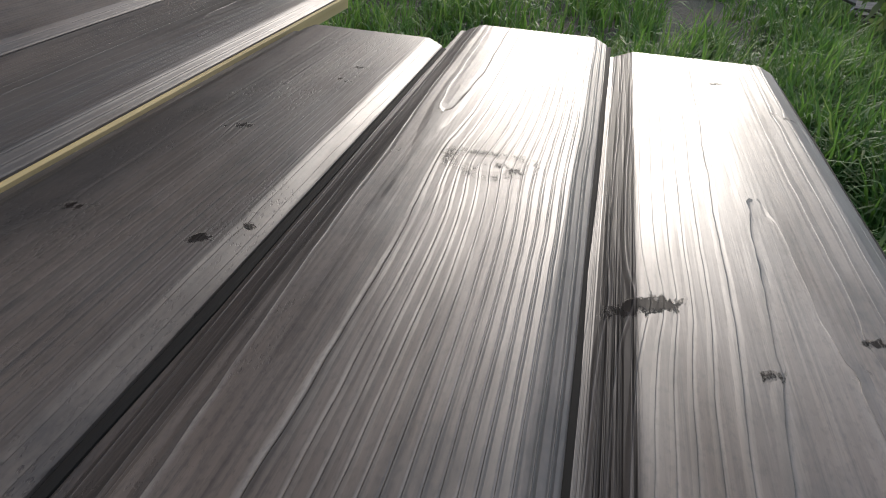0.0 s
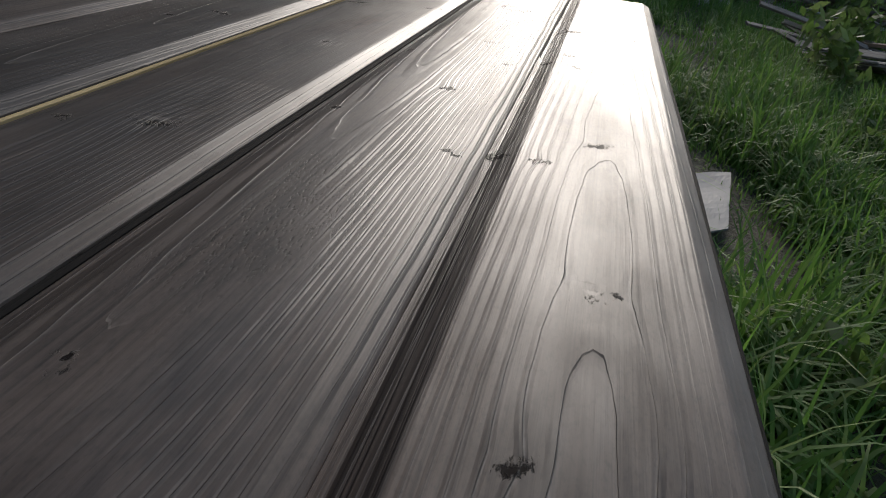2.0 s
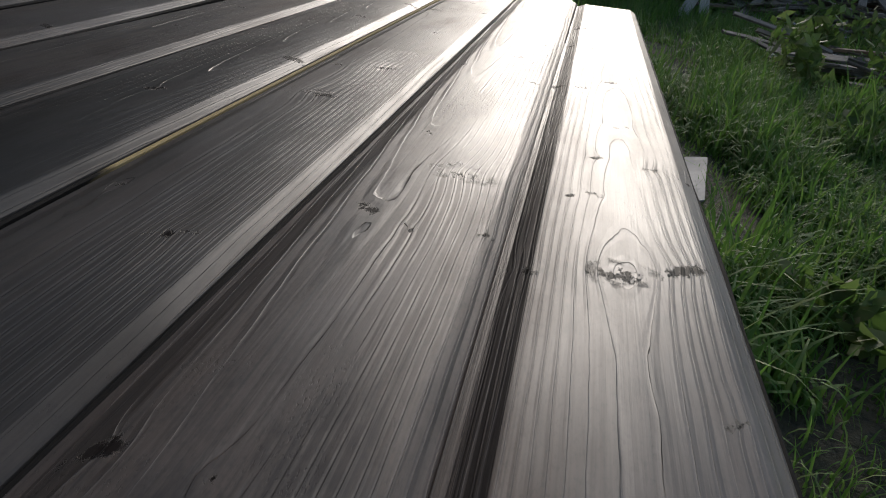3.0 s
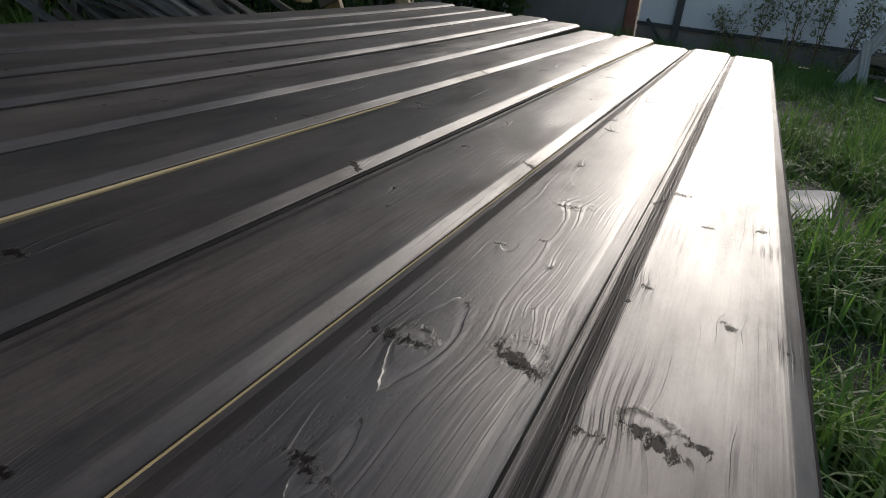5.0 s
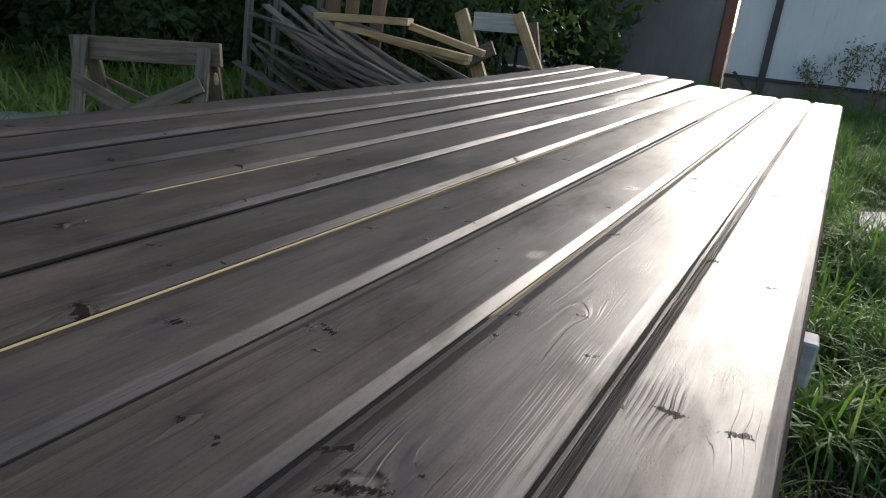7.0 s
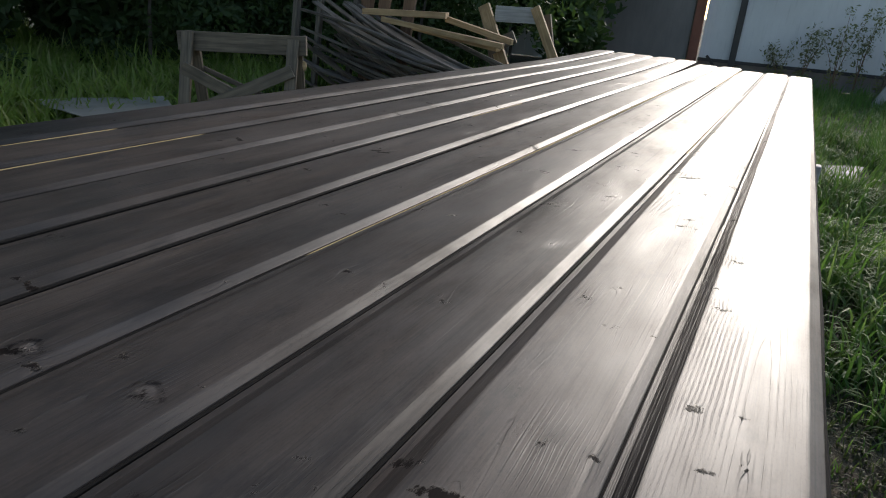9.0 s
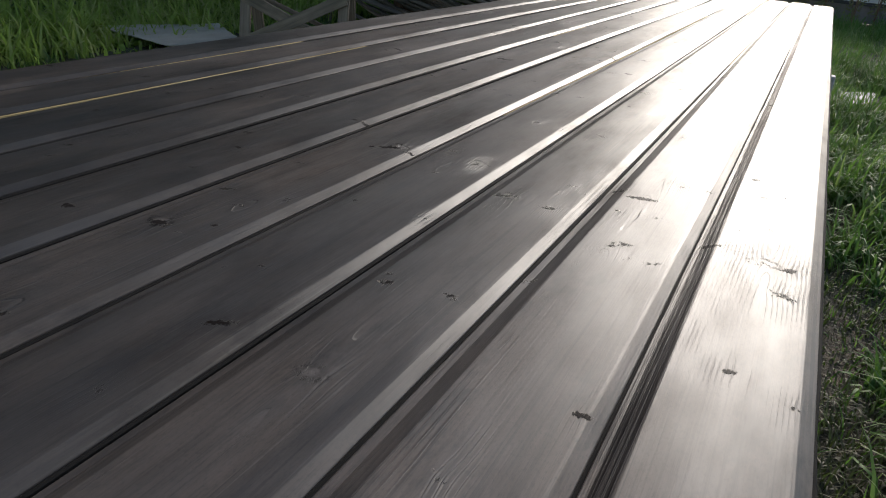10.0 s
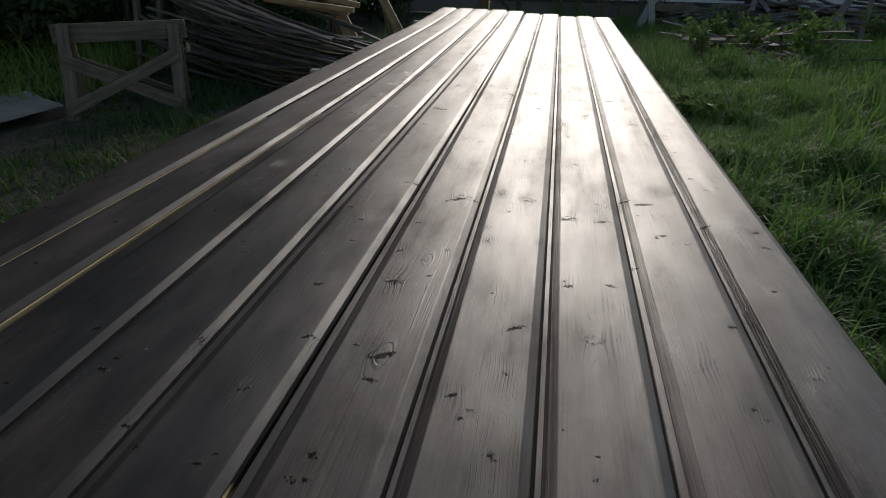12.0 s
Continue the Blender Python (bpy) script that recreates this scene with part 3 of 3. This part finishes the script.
# ---- stack of battens ----
def batten_stack():
    rng = random.Random(5)
    kinds = [plank_mesh("batten", l, w, t, m, 0.003, b, rng) for l, w, t, m, b in ((2.4, 0.045, 0.022, BATTEN, -0.07), (2.1, 0.07, 0.018, BATTEN, -0.10), (2.5, 0.035, 0.025, BATTEN, -0.05), (1.9, 0.10, 0.020, BATTEN, -0.04), (2.3, 0.05, 0.018, GREY, -0.12), (2.2, 0.04, 0.022, BATTEN, 0.05))]
    for layer in range(14):
        for j in range(4):
            off = (j - 1.5) * 0.23 + rng.uniform(-0.07, 0.07)
            yaw = -20 + rng.uniform(-10, 10)
            slope = rng.uniform(1, 7) + layer * 0.55
            x = -3.12 + rng.uniform(-0.30, 0.22) + 0.35 * off
            ob = new("batten", kinds[rng.randrange(6)])
            ob.matrix_basis = pose(x, 0.47 + off * 0.9, 0.09 + layer * 0.047, rng.uniform(-12, 12), slope, yaw)
            tagged(ob, "long thin weathered batten in an untidy stack", "batten", "battens in the stack")
    for (a, b, w, t) in (((-3.62, 0.42, 0.87), (-2.86, 0.62, 0.89), 0.15, 0.055), ((-2.88, 0.66, 0.86), (-2.22, 0.66, 0.72), 0.06, 0.05), ((-3.42, 0.42, 0.815), (-2.22, 0.46, 0.69), 0.07, 0.045), ((-3.15, 0.55, 0.76), (-2.3, 0.56, 0.655), 0.10, 0.04)):
        tagged(bar("timber", a, b, w, t, FRESH), "pale fresh sawn timber lying on the batten stack", "timber", "fresh timbers on the stack")
    for x, y, h in ((-4.62, 0.55, 1.5), (-4.48, 0.75, 1.5), (-4.30, 1.1, 1.25)):
        tagged(bar("stake", (x, y, -0.05), (x + 0.12, y + 0.05, h), 0.06, 0.05, BATTEN, up=(0, 1, 0)), "grey upright stake holding the batten stack", "stake", "stakes at the stack")
    for x, h in ((-3.98, 1.08), (-3.68, 1.04)):
        tagged(bar("short_board", (x - 0.05, 1.25, 0.0), (x + 0.03, 1.3, h), 0.14, 0.03, BROWN, up=(0, 1, 0)), "brown board end standing upright behind the stack", "board", "boards standing behind the stack")
    tagged(bar("brown_post", (-4.14, 1.2, -0.05), (-4.10, 1.2, 1.4), 0.11, 0.09, BROWN, up=(0, 1, 0)), "orange-brown timber post standing behind the stack", "post")
    tagged(bar("wide_plank", (-5.0, 1.32, 1.11), (-4.1, 1.32, 1.14), 0.03, 0.20, GREY), "wide weathered plank set crosswise behind the stack", "plank")


batten_stack()


def leaning_frame():
    s = empty("leaning_trestle", "pale wooden trestle tipped against the batten stack", "trestle", at=(-2.5, 1.4, 0))
    bar("leg", (-0.36, 0, 1.00), (0.10, -0.1, 0.14), 0.12, 0.045, FRESH, s, "", (0, 1, 0))
    bar("leg", (-0.46, 0.22, 0.98), (-0.1, 0.15, 0.0), 0.09, 0.04, GREY, s, "", (0, 1, 0))
    bar("top_board", (-0.24, 0.03, 0.93), (0.20, 0.05, 0.94), 0.03, 0.15, WHITED, s)
    bar("leg", (0.18, 0.0, 1.02), (0.52, 0.0, 0.40), 0.09, 0.04, FRESH, s, "", (0, 1, 0))
    bar("leg", (0.24, 0.2, 0.96), (0.46, 0.2, 0.0), 0.08, 0.04, GREY, s, "", (0, 1, 0))
    bar("brace", (-0.20, -0.14, 0.60), (0.06, -0.14, 0.74), 0.03, 0.12, GREY, s)


leaning_frame()


# ---- scrap heap beyond the grass ----
def scrap_heap():
    rng = random.Random(11)
    kinds = [plank_mesh("scrap_plank", l, w, t, m, 0.004, b, rng) for l, w, t, m, b in ((1.5, 0.10, 0.025, GREY, 0.02), (0.9, 0.16, 0.022, BATTEN, 0.0), (1.9, 0.08, 0.03, BATTEN, 0.03), (0.8, 0.24, 0.015, WHITED, 0.01), (1.2, 0.07, 0.04, BROWN, 0.0), (1.4, 0.09, 0.03, BATTEN, 0.02))]
    for i in range(170):
        x = rng.uniform(1.9, 7.2)
        y = rng.uniform(6.2, 8.5)
        hump = 0.85 * math.exp(-((x - 4.2) / 2.1) ** 2) * max(0, 1 - abs(y - 7.6) / 1.3)
        ob = new("scrap_plank", kinds[rng.randrange(6)])
        ob.matrix_basis = pose(x, y, 0.05 + hump * rng.uniform(0.1, 1), rng.uniform(-20, 20), rng.uniform(-14, 14), rng.uniform(0, 180))
        tagged(ob, "weathered scrap plank lying in a heap", "plank", "scrap wood heap")
    for a, b, w in (((4.0, 5.9, 0.02), (4.7, 6.9, 0.75), 0.11), ((4.5, 5.8, 0.02), (4.95, 6.8, 0.80), 0.08), ((1.55, 4.1, 0.05), (2.3, 3.6, 0.14), 0.12), ((1.9, 4.3, 0.16), (2.6, 3.9, 0.08), 0.09)):
        tagged(bar("scrap_beam", a, b, w, 0.06, BATTEN), "dark weathered beam thrown on the scrap wood", "beam", "beams by the scrap heap")
    for i in range(34):
        x, y = rng.uniform(1.5, 3.6), rng.uniform(2.9, 4.6)
        ob = new("scrap_plank", kinds[rng.randrange(6)])
        ob.matrix_basis = pose(x, y, 0.06 + 0.25 * rng.random() * max(0, 1 - abs(y - 3.9)), rng.uniform(-25, 25), rng.uniform(-16, 16), rng.uniform(-60, 60)) @ Matrix.Scale(0.6, 4)
        tagged(ob, "short weathered scrap plank half sunk in weeds", "plank", "scrap wood in the weeds")
    s = empty("old_trestle", "pale weathered trestle with crossed legs by the scrap heap", "trestle", at=(1.36, 7.0, 0))
    bar("leg", (-0.17, 0, -0.03), (0.22, 0.07, 0.86), 0.13, 0.04, WHITED, s, "", (0, 1, 0))
    bar("leg", (0.09, -0.05, -0.03), (0.0, 0.0, 0.56), 0.11, 0.04, WHITED, s, "", (0, 1, 0))
    bar("leg", (0.03, 0.04, 0.48), (0.56, 0.5, 0.98), 0.13, 0.04, WHITED, s, "", (0, 1, 0))
    bar("brace", (-0.14, 0.07, 0.33), (0.84, 0.45, 0.36), 0.04, 0.11, GREY, s)
    tagged(bar("sheet_offcut", (4.9, 7.0, 0.86), (5.8, 7.2, 0.80), 0.55, 0.010, PAPER), "pale sheet offcut on the scrap heap", "sheet")
    tagged(bar("sheet_offcut", (2.05, 3.75, 0.10), (2.5, 3.95, 0.06), 0.28, 0.010, PAPER), "pale sheet offcut half sunk in the grass", "sheet")


scrap_heap()


# ---- sheets on the grass ----
def ground_sheet(name, corners, material, label, cat):
    a, b, c, d = [Vector(p) for p in corners]
    n = 12
    top = []
    for j in range(n + 1):
        for i in range(n + 1):
            p = a.lerp(b, i / n).lerp(d.lerp(c, i / n), j / n)
            top.append((p.x, p.y, p.z + 0.012 * noise.noise(Vector((p.x * 6, p.y * 6, 1)))))
    low = [(x, y, z - 0.006) for x, y, z in top]
    N = (n + 1) ** 2
    faces = []
    for j in range(n):
        for i in range(n):
            q = [j * (n + 1) + i, j * (n + 1) + i + 1, (j + 1) * (n + 1) + i + 1, (j + 1) * (n + 1) + i]
            faces += [q, [v + N for v in q[::-1]]]
    rim = list(range(n + 1)) + [(j + 1) * (n + 1) + n for j in range(n)] + [n * (n + 1) + i for i in range(n - 1, -1, -1)] + [j * (n + 1) for j in range(n - 1, 0, -1)]
    faces += [[rim[i], rim[i] + N, rim[(i + 1) % len(rim)] + N, rim[(i + 1) % len(rim)]] for i in range(len(rim))]
    tagged(new(name, mesh_of(name, top + low, faces, material)), label, cat)


ground_sheet("flat_sheet", ((0.41, 0.44, 0.035), (0.61, 0.60, 0.035), (0.70, 1.17, 0.035), (0.41, 0.96, 0.035)), PAPER, "pale grey sheet lying in the grass", "sheet")
ground_sheet("flat_board", ((-4.12, -2.05, 0.07), (-4.02, -1.45, 0.08), (-4.75, -0.95, 0.06), (-5.25, -1.85, 0.05)), TARP, "grey-green sheet lying low on the grass", "sheet")


# ---- growth ----
def blades(name, roots, length, width, droop, material, label, cat, seed):
    """Curved tapering blades, four spans each, as one mesh."""
    rng = np.random.default_rng(seed)
    n = len(roots)
    L = length * rng.uniform(0.35, 1.45, n)
    swirl = np.array([noise.noise(Vector((x * 1.7, y * 1.7, 0.5))) for x, y, _ in roots])
    tall = np.array([noise.noise(Vector((x * 2.3, y * 2.3, 4.5))) for x, y, _ in roots])
    L = L * np.clip(0.95 + 0.9 * tall, 0.45, 1.8)
    th = swirl * 9.0 + rng.normal(0, 1.7, n)
    bend = droop * rng.uniform(0.25, 1.9, n)
    side = np.stack([-np.sin(th), np.cos(th), np.zeros(n)], 1)
    fwd = np.stack([np.cos(th), np.sin(th), np.zeros(n)], 1)
    spans = 4
    pts = []
    pos = roots.copy()
    for s in range(spans + 1):
        w = width * rng.uniform(0.8, 1.2, n) * (1 - (s / spans) ** 1.6) + 0.0004
        pts += [pos - side * w[:, None] / 2, pos + side * w[:, None] / 2]
        ang = bend * (s + 0.4) / spans
        pos = pos + (fwd * np.sin(ang)[:, None] + np.array([0, 0, 1]) * np.cos(ang)[:, None]) * (L / spans)[:, None]
    V = np.stack(pts, 1).reshape(-1, 3)
    per = 2 * (spans + 1)
    quad = np.array([[2 * s, 2 * s + 1, 2 * s + 3, 2 * s + 2] for s in range(spans)])
    F = (np.arange(n)[:, None, None] * per + quad[None]).reshape(-1, 4)
    me = bpy.data.meshes.new(name)
    me.vertices.add(len(V))
    me.vertices.foreach_set("co", V.astype(np.float32).ravel())
    me.loops.add(F.size)
    me.loops.foreach_set("vertex_index", F.astype(np.int32).ravel())
    me.polygons.add(len(F))
    me.polygons.foreach_set("loop_start", np.arange(0, F.size, 4, dtype=np.int32))
    me.materials.append(material)
    me.update()
    me.validate()
    me.shade_smooth()
    return tagged(new(name, me), label, cat, kind="stuff")


def scatter(n, x0, x1, y0, y1, seed, tuft=0.07, keep=None):
    """Roots gathered in tufts."""
    rng = np.random.default_rng(seed)
    tufts = np.stack([rng.uniform(x0, x1, n // 14), rng.uniform(y0, y1, n // 14)], 1)
    if keep is not None:
        tufts = tufts[[keep(x, y) for x, y in tufts]]
    p = tufts[rng.integers(0, len(tufts), n)] + rng.normal(0, tuft, (n, 2))
    z = np.array([ground_height(x, y) - 0.025 for x, y in p])
    return np.column_stack([p, z])


def off_sheet(x, y):
    bare = noise.noise(Vector((x * 0.9, y * 0.9, 5.0))) + 0.5 * noise.noise(Vector((x * 2.6, y * 2.6, 1.0))) > (0.20 if y < -0.6 else 0.42)
    trodden = x < 0.50 + 0.3 * noise.noise(Vector((0, y * 1.3, 2))) and -5.3 < y < -2.1 and noise.noise(Vector((x * 4, y * 4, 9))) > -0.35
    return not (0.30 < x < 0.86 and 0.15 < y < 1.42) and not bare and not trodden


blades("grass", scatter(44000, 0.16, 1.9, -6.2, 3.2, 1, 0.035, off_sheet), 0.23, 0.0105, 2.7, GRASS, "long green grass with dry blades beside the boards", "grass", 1)
blades("grass", scatter(52000, 1.7, 6.5, -5.0, 6.4, 2, 0.06, off_sheet), 0.26, 0.014, 2.5, GRASS, "rough green grass reaching to the scrap heap", "grass", 2)
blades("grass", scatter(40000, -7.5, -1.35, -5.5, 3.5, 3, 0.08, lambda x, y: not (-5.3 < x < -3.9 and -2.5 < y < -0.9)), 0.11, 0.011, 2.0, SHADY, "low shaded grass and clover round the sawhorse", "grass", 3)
blades("grass", scatter(14000, -1.4, 0.2, -6.0, 1.5, 4, 0.09), 0.14, 0.007, 1.1, GRASS, "thin shaded grass under the rack", "grass", 4)
blades("grass", scatter(26000, -2.6, 2.2, -0.2, 8.6, 6, 0.06, off_sheet), 0.25, 0.011, 1.82, GRASS, "grass behind the far end of the boards", "grass", 6)
def beside_sheet(x, y):
    return not (0.38 < x < 0.76 and 0.40 < y < 1.35)


blades("grass", scatter(24000, 0.10, 2.0, -6.2, 3.0, 8, 0.12, lambda x, y: beside_sheet(x, y) and not (x < 0.5 and -5.3 < y < -2.1)), 0.09, 0.0055, 1.5, GRASS, "short ragged grass between the tufts", "grass", 8)
blades("dry_straw", scatter(7500, 0.14, 0.65, -5.5, -2.0, 9, 0.10), 0.08, 0.0050, 2.4, STRAW, "short dry straw and thin grass on trodden earth", "straw", 9)
blades("meadow", scatter(42000, -10.0, -4.6, -3.5, 5.0, 5, 0.12), 0.30, 0.020, 2.2, MEADOW, "tall green meadow growth before the trees, coloured lighter as if sunlit", "grass", 7)


def leaf_cloud(centres, spread, count, size, material, name, seed):
    rng = np.random.default_rng(seed)
    c = np.array(centres)[rng.integers(0, len(centres), count)]
    d = rng.normal(0, 1, (count, 3))
    d = d / np.linalg.norm(d, axis=1)[:, None] * (rng.uniform(0, 1, count) ** 0.4)[:, None]
    p = c + d * np.array(spread)
    a = rng.normal(0, 1, (count, 3))
    a /= np.linalg.norm(a, axis=1)[:, None]
    b = np.cross(a, rng.normal(0, 1, (count, 3)))
    b /= np.linalg.norm(b, axis=1)[:, None]
    s = size * rng.uniform(0.5, 1.4, count)[:, None]
    V = np.stack([p - a * s, p + b * s * 0.42, p + a * s, p - b * s * 0.42], 1).reshape(-1, 3)
    me = bpy.data.meshes.new(name)
    F = np.arange(len(V))
    me.vertices.add(len(V))
    me.vertices.foreach_set("co", V.astype(np.float32).ravel())
    me.loops.add(len(V))
    me.loops.foreach_set("vertex_index", F.astype(np.int32))
    me.polygons.add(count)
    me.polygons.foreach_set("loop_start", np.arange(0, len(V), 4, dtype=np.int32))
    me.materials.append(material)
    me.update()
    me.validate()
    return me


def tube(path, radii, sides=7):
    verts, faces = [], []
    for k, (p, r) in enumerate(zip(path, radii)):
        for s in range(sides):
            a = 2 * math.pi * s / sides
            verts.append((p[0] + r * math.cos(a), p[1] + r * math.sin(a), p[2]))
        if k:
            o = (k - 1) * sides
            faces += [(o + s, o + (s + 1) % sides, o + sides + (s + 1) % sides, o + sides + s) for s in range(sides)]
    return verts, faces


def tree(x, y, high, wide, seed, low=0.35, leaves=9000):
    rng = random.Random(seed)
    t = empty("tree", "dense dark broadleaf tree behind the yard", "tree", "trees behind the yard", (x, y, 0))
    verts, faces = tube([(0.1 * math.sin(i), 0.1 * math.cos(i * 1.3), -0.2 + i * high / 7) for i in range(7)], [0.20 - 0.025 * i for i in range(7)])
    centres = []
    for i in range(16):
        z = high * (low * 0.4 + (1 - low * 0.4) * (i + 0.5) / 16)
        a = rng.uniform(0, 6.28)
        r = wide * rng.uniform(0.2, 0.75) * (1.1 - 0.5 * z / high)
        centres.append((r * math.cos(a), r * math.sin(a), z))
        v2, f2 = tube([(0, 0, z - 0.5), (r * math.cos(a) * 0.5, r * math.sin(a) * 0.5, z - 0.2), (r * math.cos(a), r * math.sin(a), z)], [0.06, 0.04, 0.015], 5)
        faces += [tuple(v + len(verts) for v in f) for f in f2]
        verts += v2
    part("trunk", mesh_of("trunk", verts, faces, BARK, True), t)
    part("crown", leaf_cloud(centres, (wide * 0.55, wide * 0.55, high * 0.12), leaves, 0.13, LEAF, "crown", seed), t)


for i, (x, y, h, w) in enumerate(((-9.5, -3.5, 11.0, 2.4), (-9.0, -0.6, 11.5, 2.5), (-8.4, 2.0, 11.0, 2.4), (-7.4, 4.6, 10.0, 2.4), (-5.6, 7.0, 8.5, 2.3), (-10.5, -7.0, 12.0, 2.8), (-11.5, 1.0, 13.0, 2.8), (-5.2, 12.4, 7.5, 2.2), (-9.8, 7.0, 12.0, 2.8), (-11.0, -11.0, 12.0, 3.0))):
    tree(x, y, h, w, 60 + i, 0.1, 12000)


def bush(x, y, high, wide, seed, count=2500, size=0.05):
    b = empty("bush", "dark leafy bush behind the batten stack", "bush", "bushes at the back", (x, y, 0))
    rng = random.Random(seed)
    centres = [(rng.uniform(-wide, wide), rng.uniform(-0.3, 0.3), rng.uniform(0.1, high)) for _ in range(14)]
    part("foliage", leaf_cloud(centres, (0.35 + 0.1 * high, 0.35, 0.2 + 0.12 * high), count, size, LEAF, "foliage", seed), b)
    v, f = tube([(0, 0, -0.1), (0.05, 0, high * 0.4), (0.1, 0.1, high * 0.8)], [0.03, 0.02, 0.01], 5)
    part("stem", mesh_of("stem", v, f, BARK), b)


for i, (x, y, h, w) in enumerate(((-6.3, 0.2, 1.7, 0.8), (-5.4, 1.6, 1.8, 0.9), (-4.3, 2.6, 1.7, 0.9), (-3.4, 3.3, 1.5, 0.7), (-6.9, -1.6, 1.3, 0.8), (-5.0, 3.9, 2.0, 1.0))):
    bush(x, y, h, w, 90 + i)
for i, (x, y) in enumerate(((-8.6, -4.6), (-8.4, -2.8), (-8.1, -1.0), (-7.9, 0.8), (-7.3, 2.4), (-6.6, 3.8), (-5.7, 5.2), (-4.4, 6.0))):
    bush(x, y, 3.0, 1.1, 110 + i, 7000, 0.10)


def weed(x, y, high, seed, bloom=False, leaves=60):
    rng = random.Random(seed)
    w = empty("weed", "tall dry weed with pale seed heads by the fence" if bloom else ("tall leafy weed by the fence" if high > 0.6 else "bushy green weed growing through scrap wood"), "weed", "weeds along the fence", (x, y, 0))
    verts, faces, tips = [], [], []
    for _ in range(4 if bloom else 3):
        dx, dy = rng.uniform(-0.28, 0.28), rng.uniform(-0.2, 0.2)
        h = high * rng.uniform(0.7, 1.05)
        pth = [(dx * u * u * 1.2, dy * u * u, h * u - 0.05) for u in (0, 0.3, 0.6, 0.8, 1.0)]
        v, f = tube(pth, [0.008, 0.007, 0.005, 0.004, 0.002], 5)
        faces += [tuple(a + len(verts) for a in q) for q in f]
        verts += v
        tips += pth[1:]
    part("stem", mesh_of("stem", verts, faces, BROWN if bloom else WEED), w)
    part("foliage", leaf_cloud(tips, (0.15, 0.15, 0.16), leaves * (5 if bloom else 2), 0.034 if bloom else 0.055, DRY if bloom else WEED, "foliage", seed), w)
    if bloom:
        part("seed_fluff", leaf_cloud([p for p in tips if p[2] > high * 0.55], (0.12, 0.12, 0.12), 170, 0.026, BLOOM, "seed_fluff", seed), w, "pale fluffy seed fluff")["kind"] = "stuff"


for i, (x, y, h, bl) in enumerate(((-3.75, 7.7, 1.0, False), (-3.35, 7.9, 1.2, False), (-3.6, 8.1, 1.1, False), (0.12, 8.3, 1.0, True), (0.60, 8.1, 1.3, True), (0.95, 8.4, 1.4, True), (1.30, 8.0, 1.15, True), (1.70, 8.15, 1.0, True), (-0.25, 8.6, 0.75, True), (4.2, 8.3, 0.8, True))):
    weed(x, y, h, 130 + i, bl)
for i, (x, y) in enumerate(((1.7, 3.2), (2.3, 3.5), (2.9, 3.3), (2.0, 4.4), (3.3, 4.1), (2.6, 5.0), (3.6, 5.6), (4.6, 5.4), (2.4, 6.3), (5.6, 6.2))):
    weed(x, y, 0.45, 180 + i, False, 110)
for i, (x, y) in enumerate(((0.85, -0.2), (0.95, -0.45), (0.50, -4.55), (1.5, 1.9), (2.2, 2.6), (0.62, -4.9))):
    rng = random.Random(200 + i)
    d = empty("broadleaf_plant", "low broad-leaved green plant in the grass", "plant", "low plants in the grass", (x, y, 0))
    part("foliage", leaf_cloud([(0, 0, 0.10), (0.08, 0.05, 0.14), (-0.06, 0.07, 0.12)], (0.10, 0.10, 0.06), 34, 0.055, WEED, "foliage", 210 + i), d)
    v, f = tube([(0, 0, -0.06), (0.01, 0, 0.05), (0.02, 0.01, 0.14)], [0.006, 0.005, 0.003], 5)
    part("stem", mesh_of("stem", v, f, WEED), d)
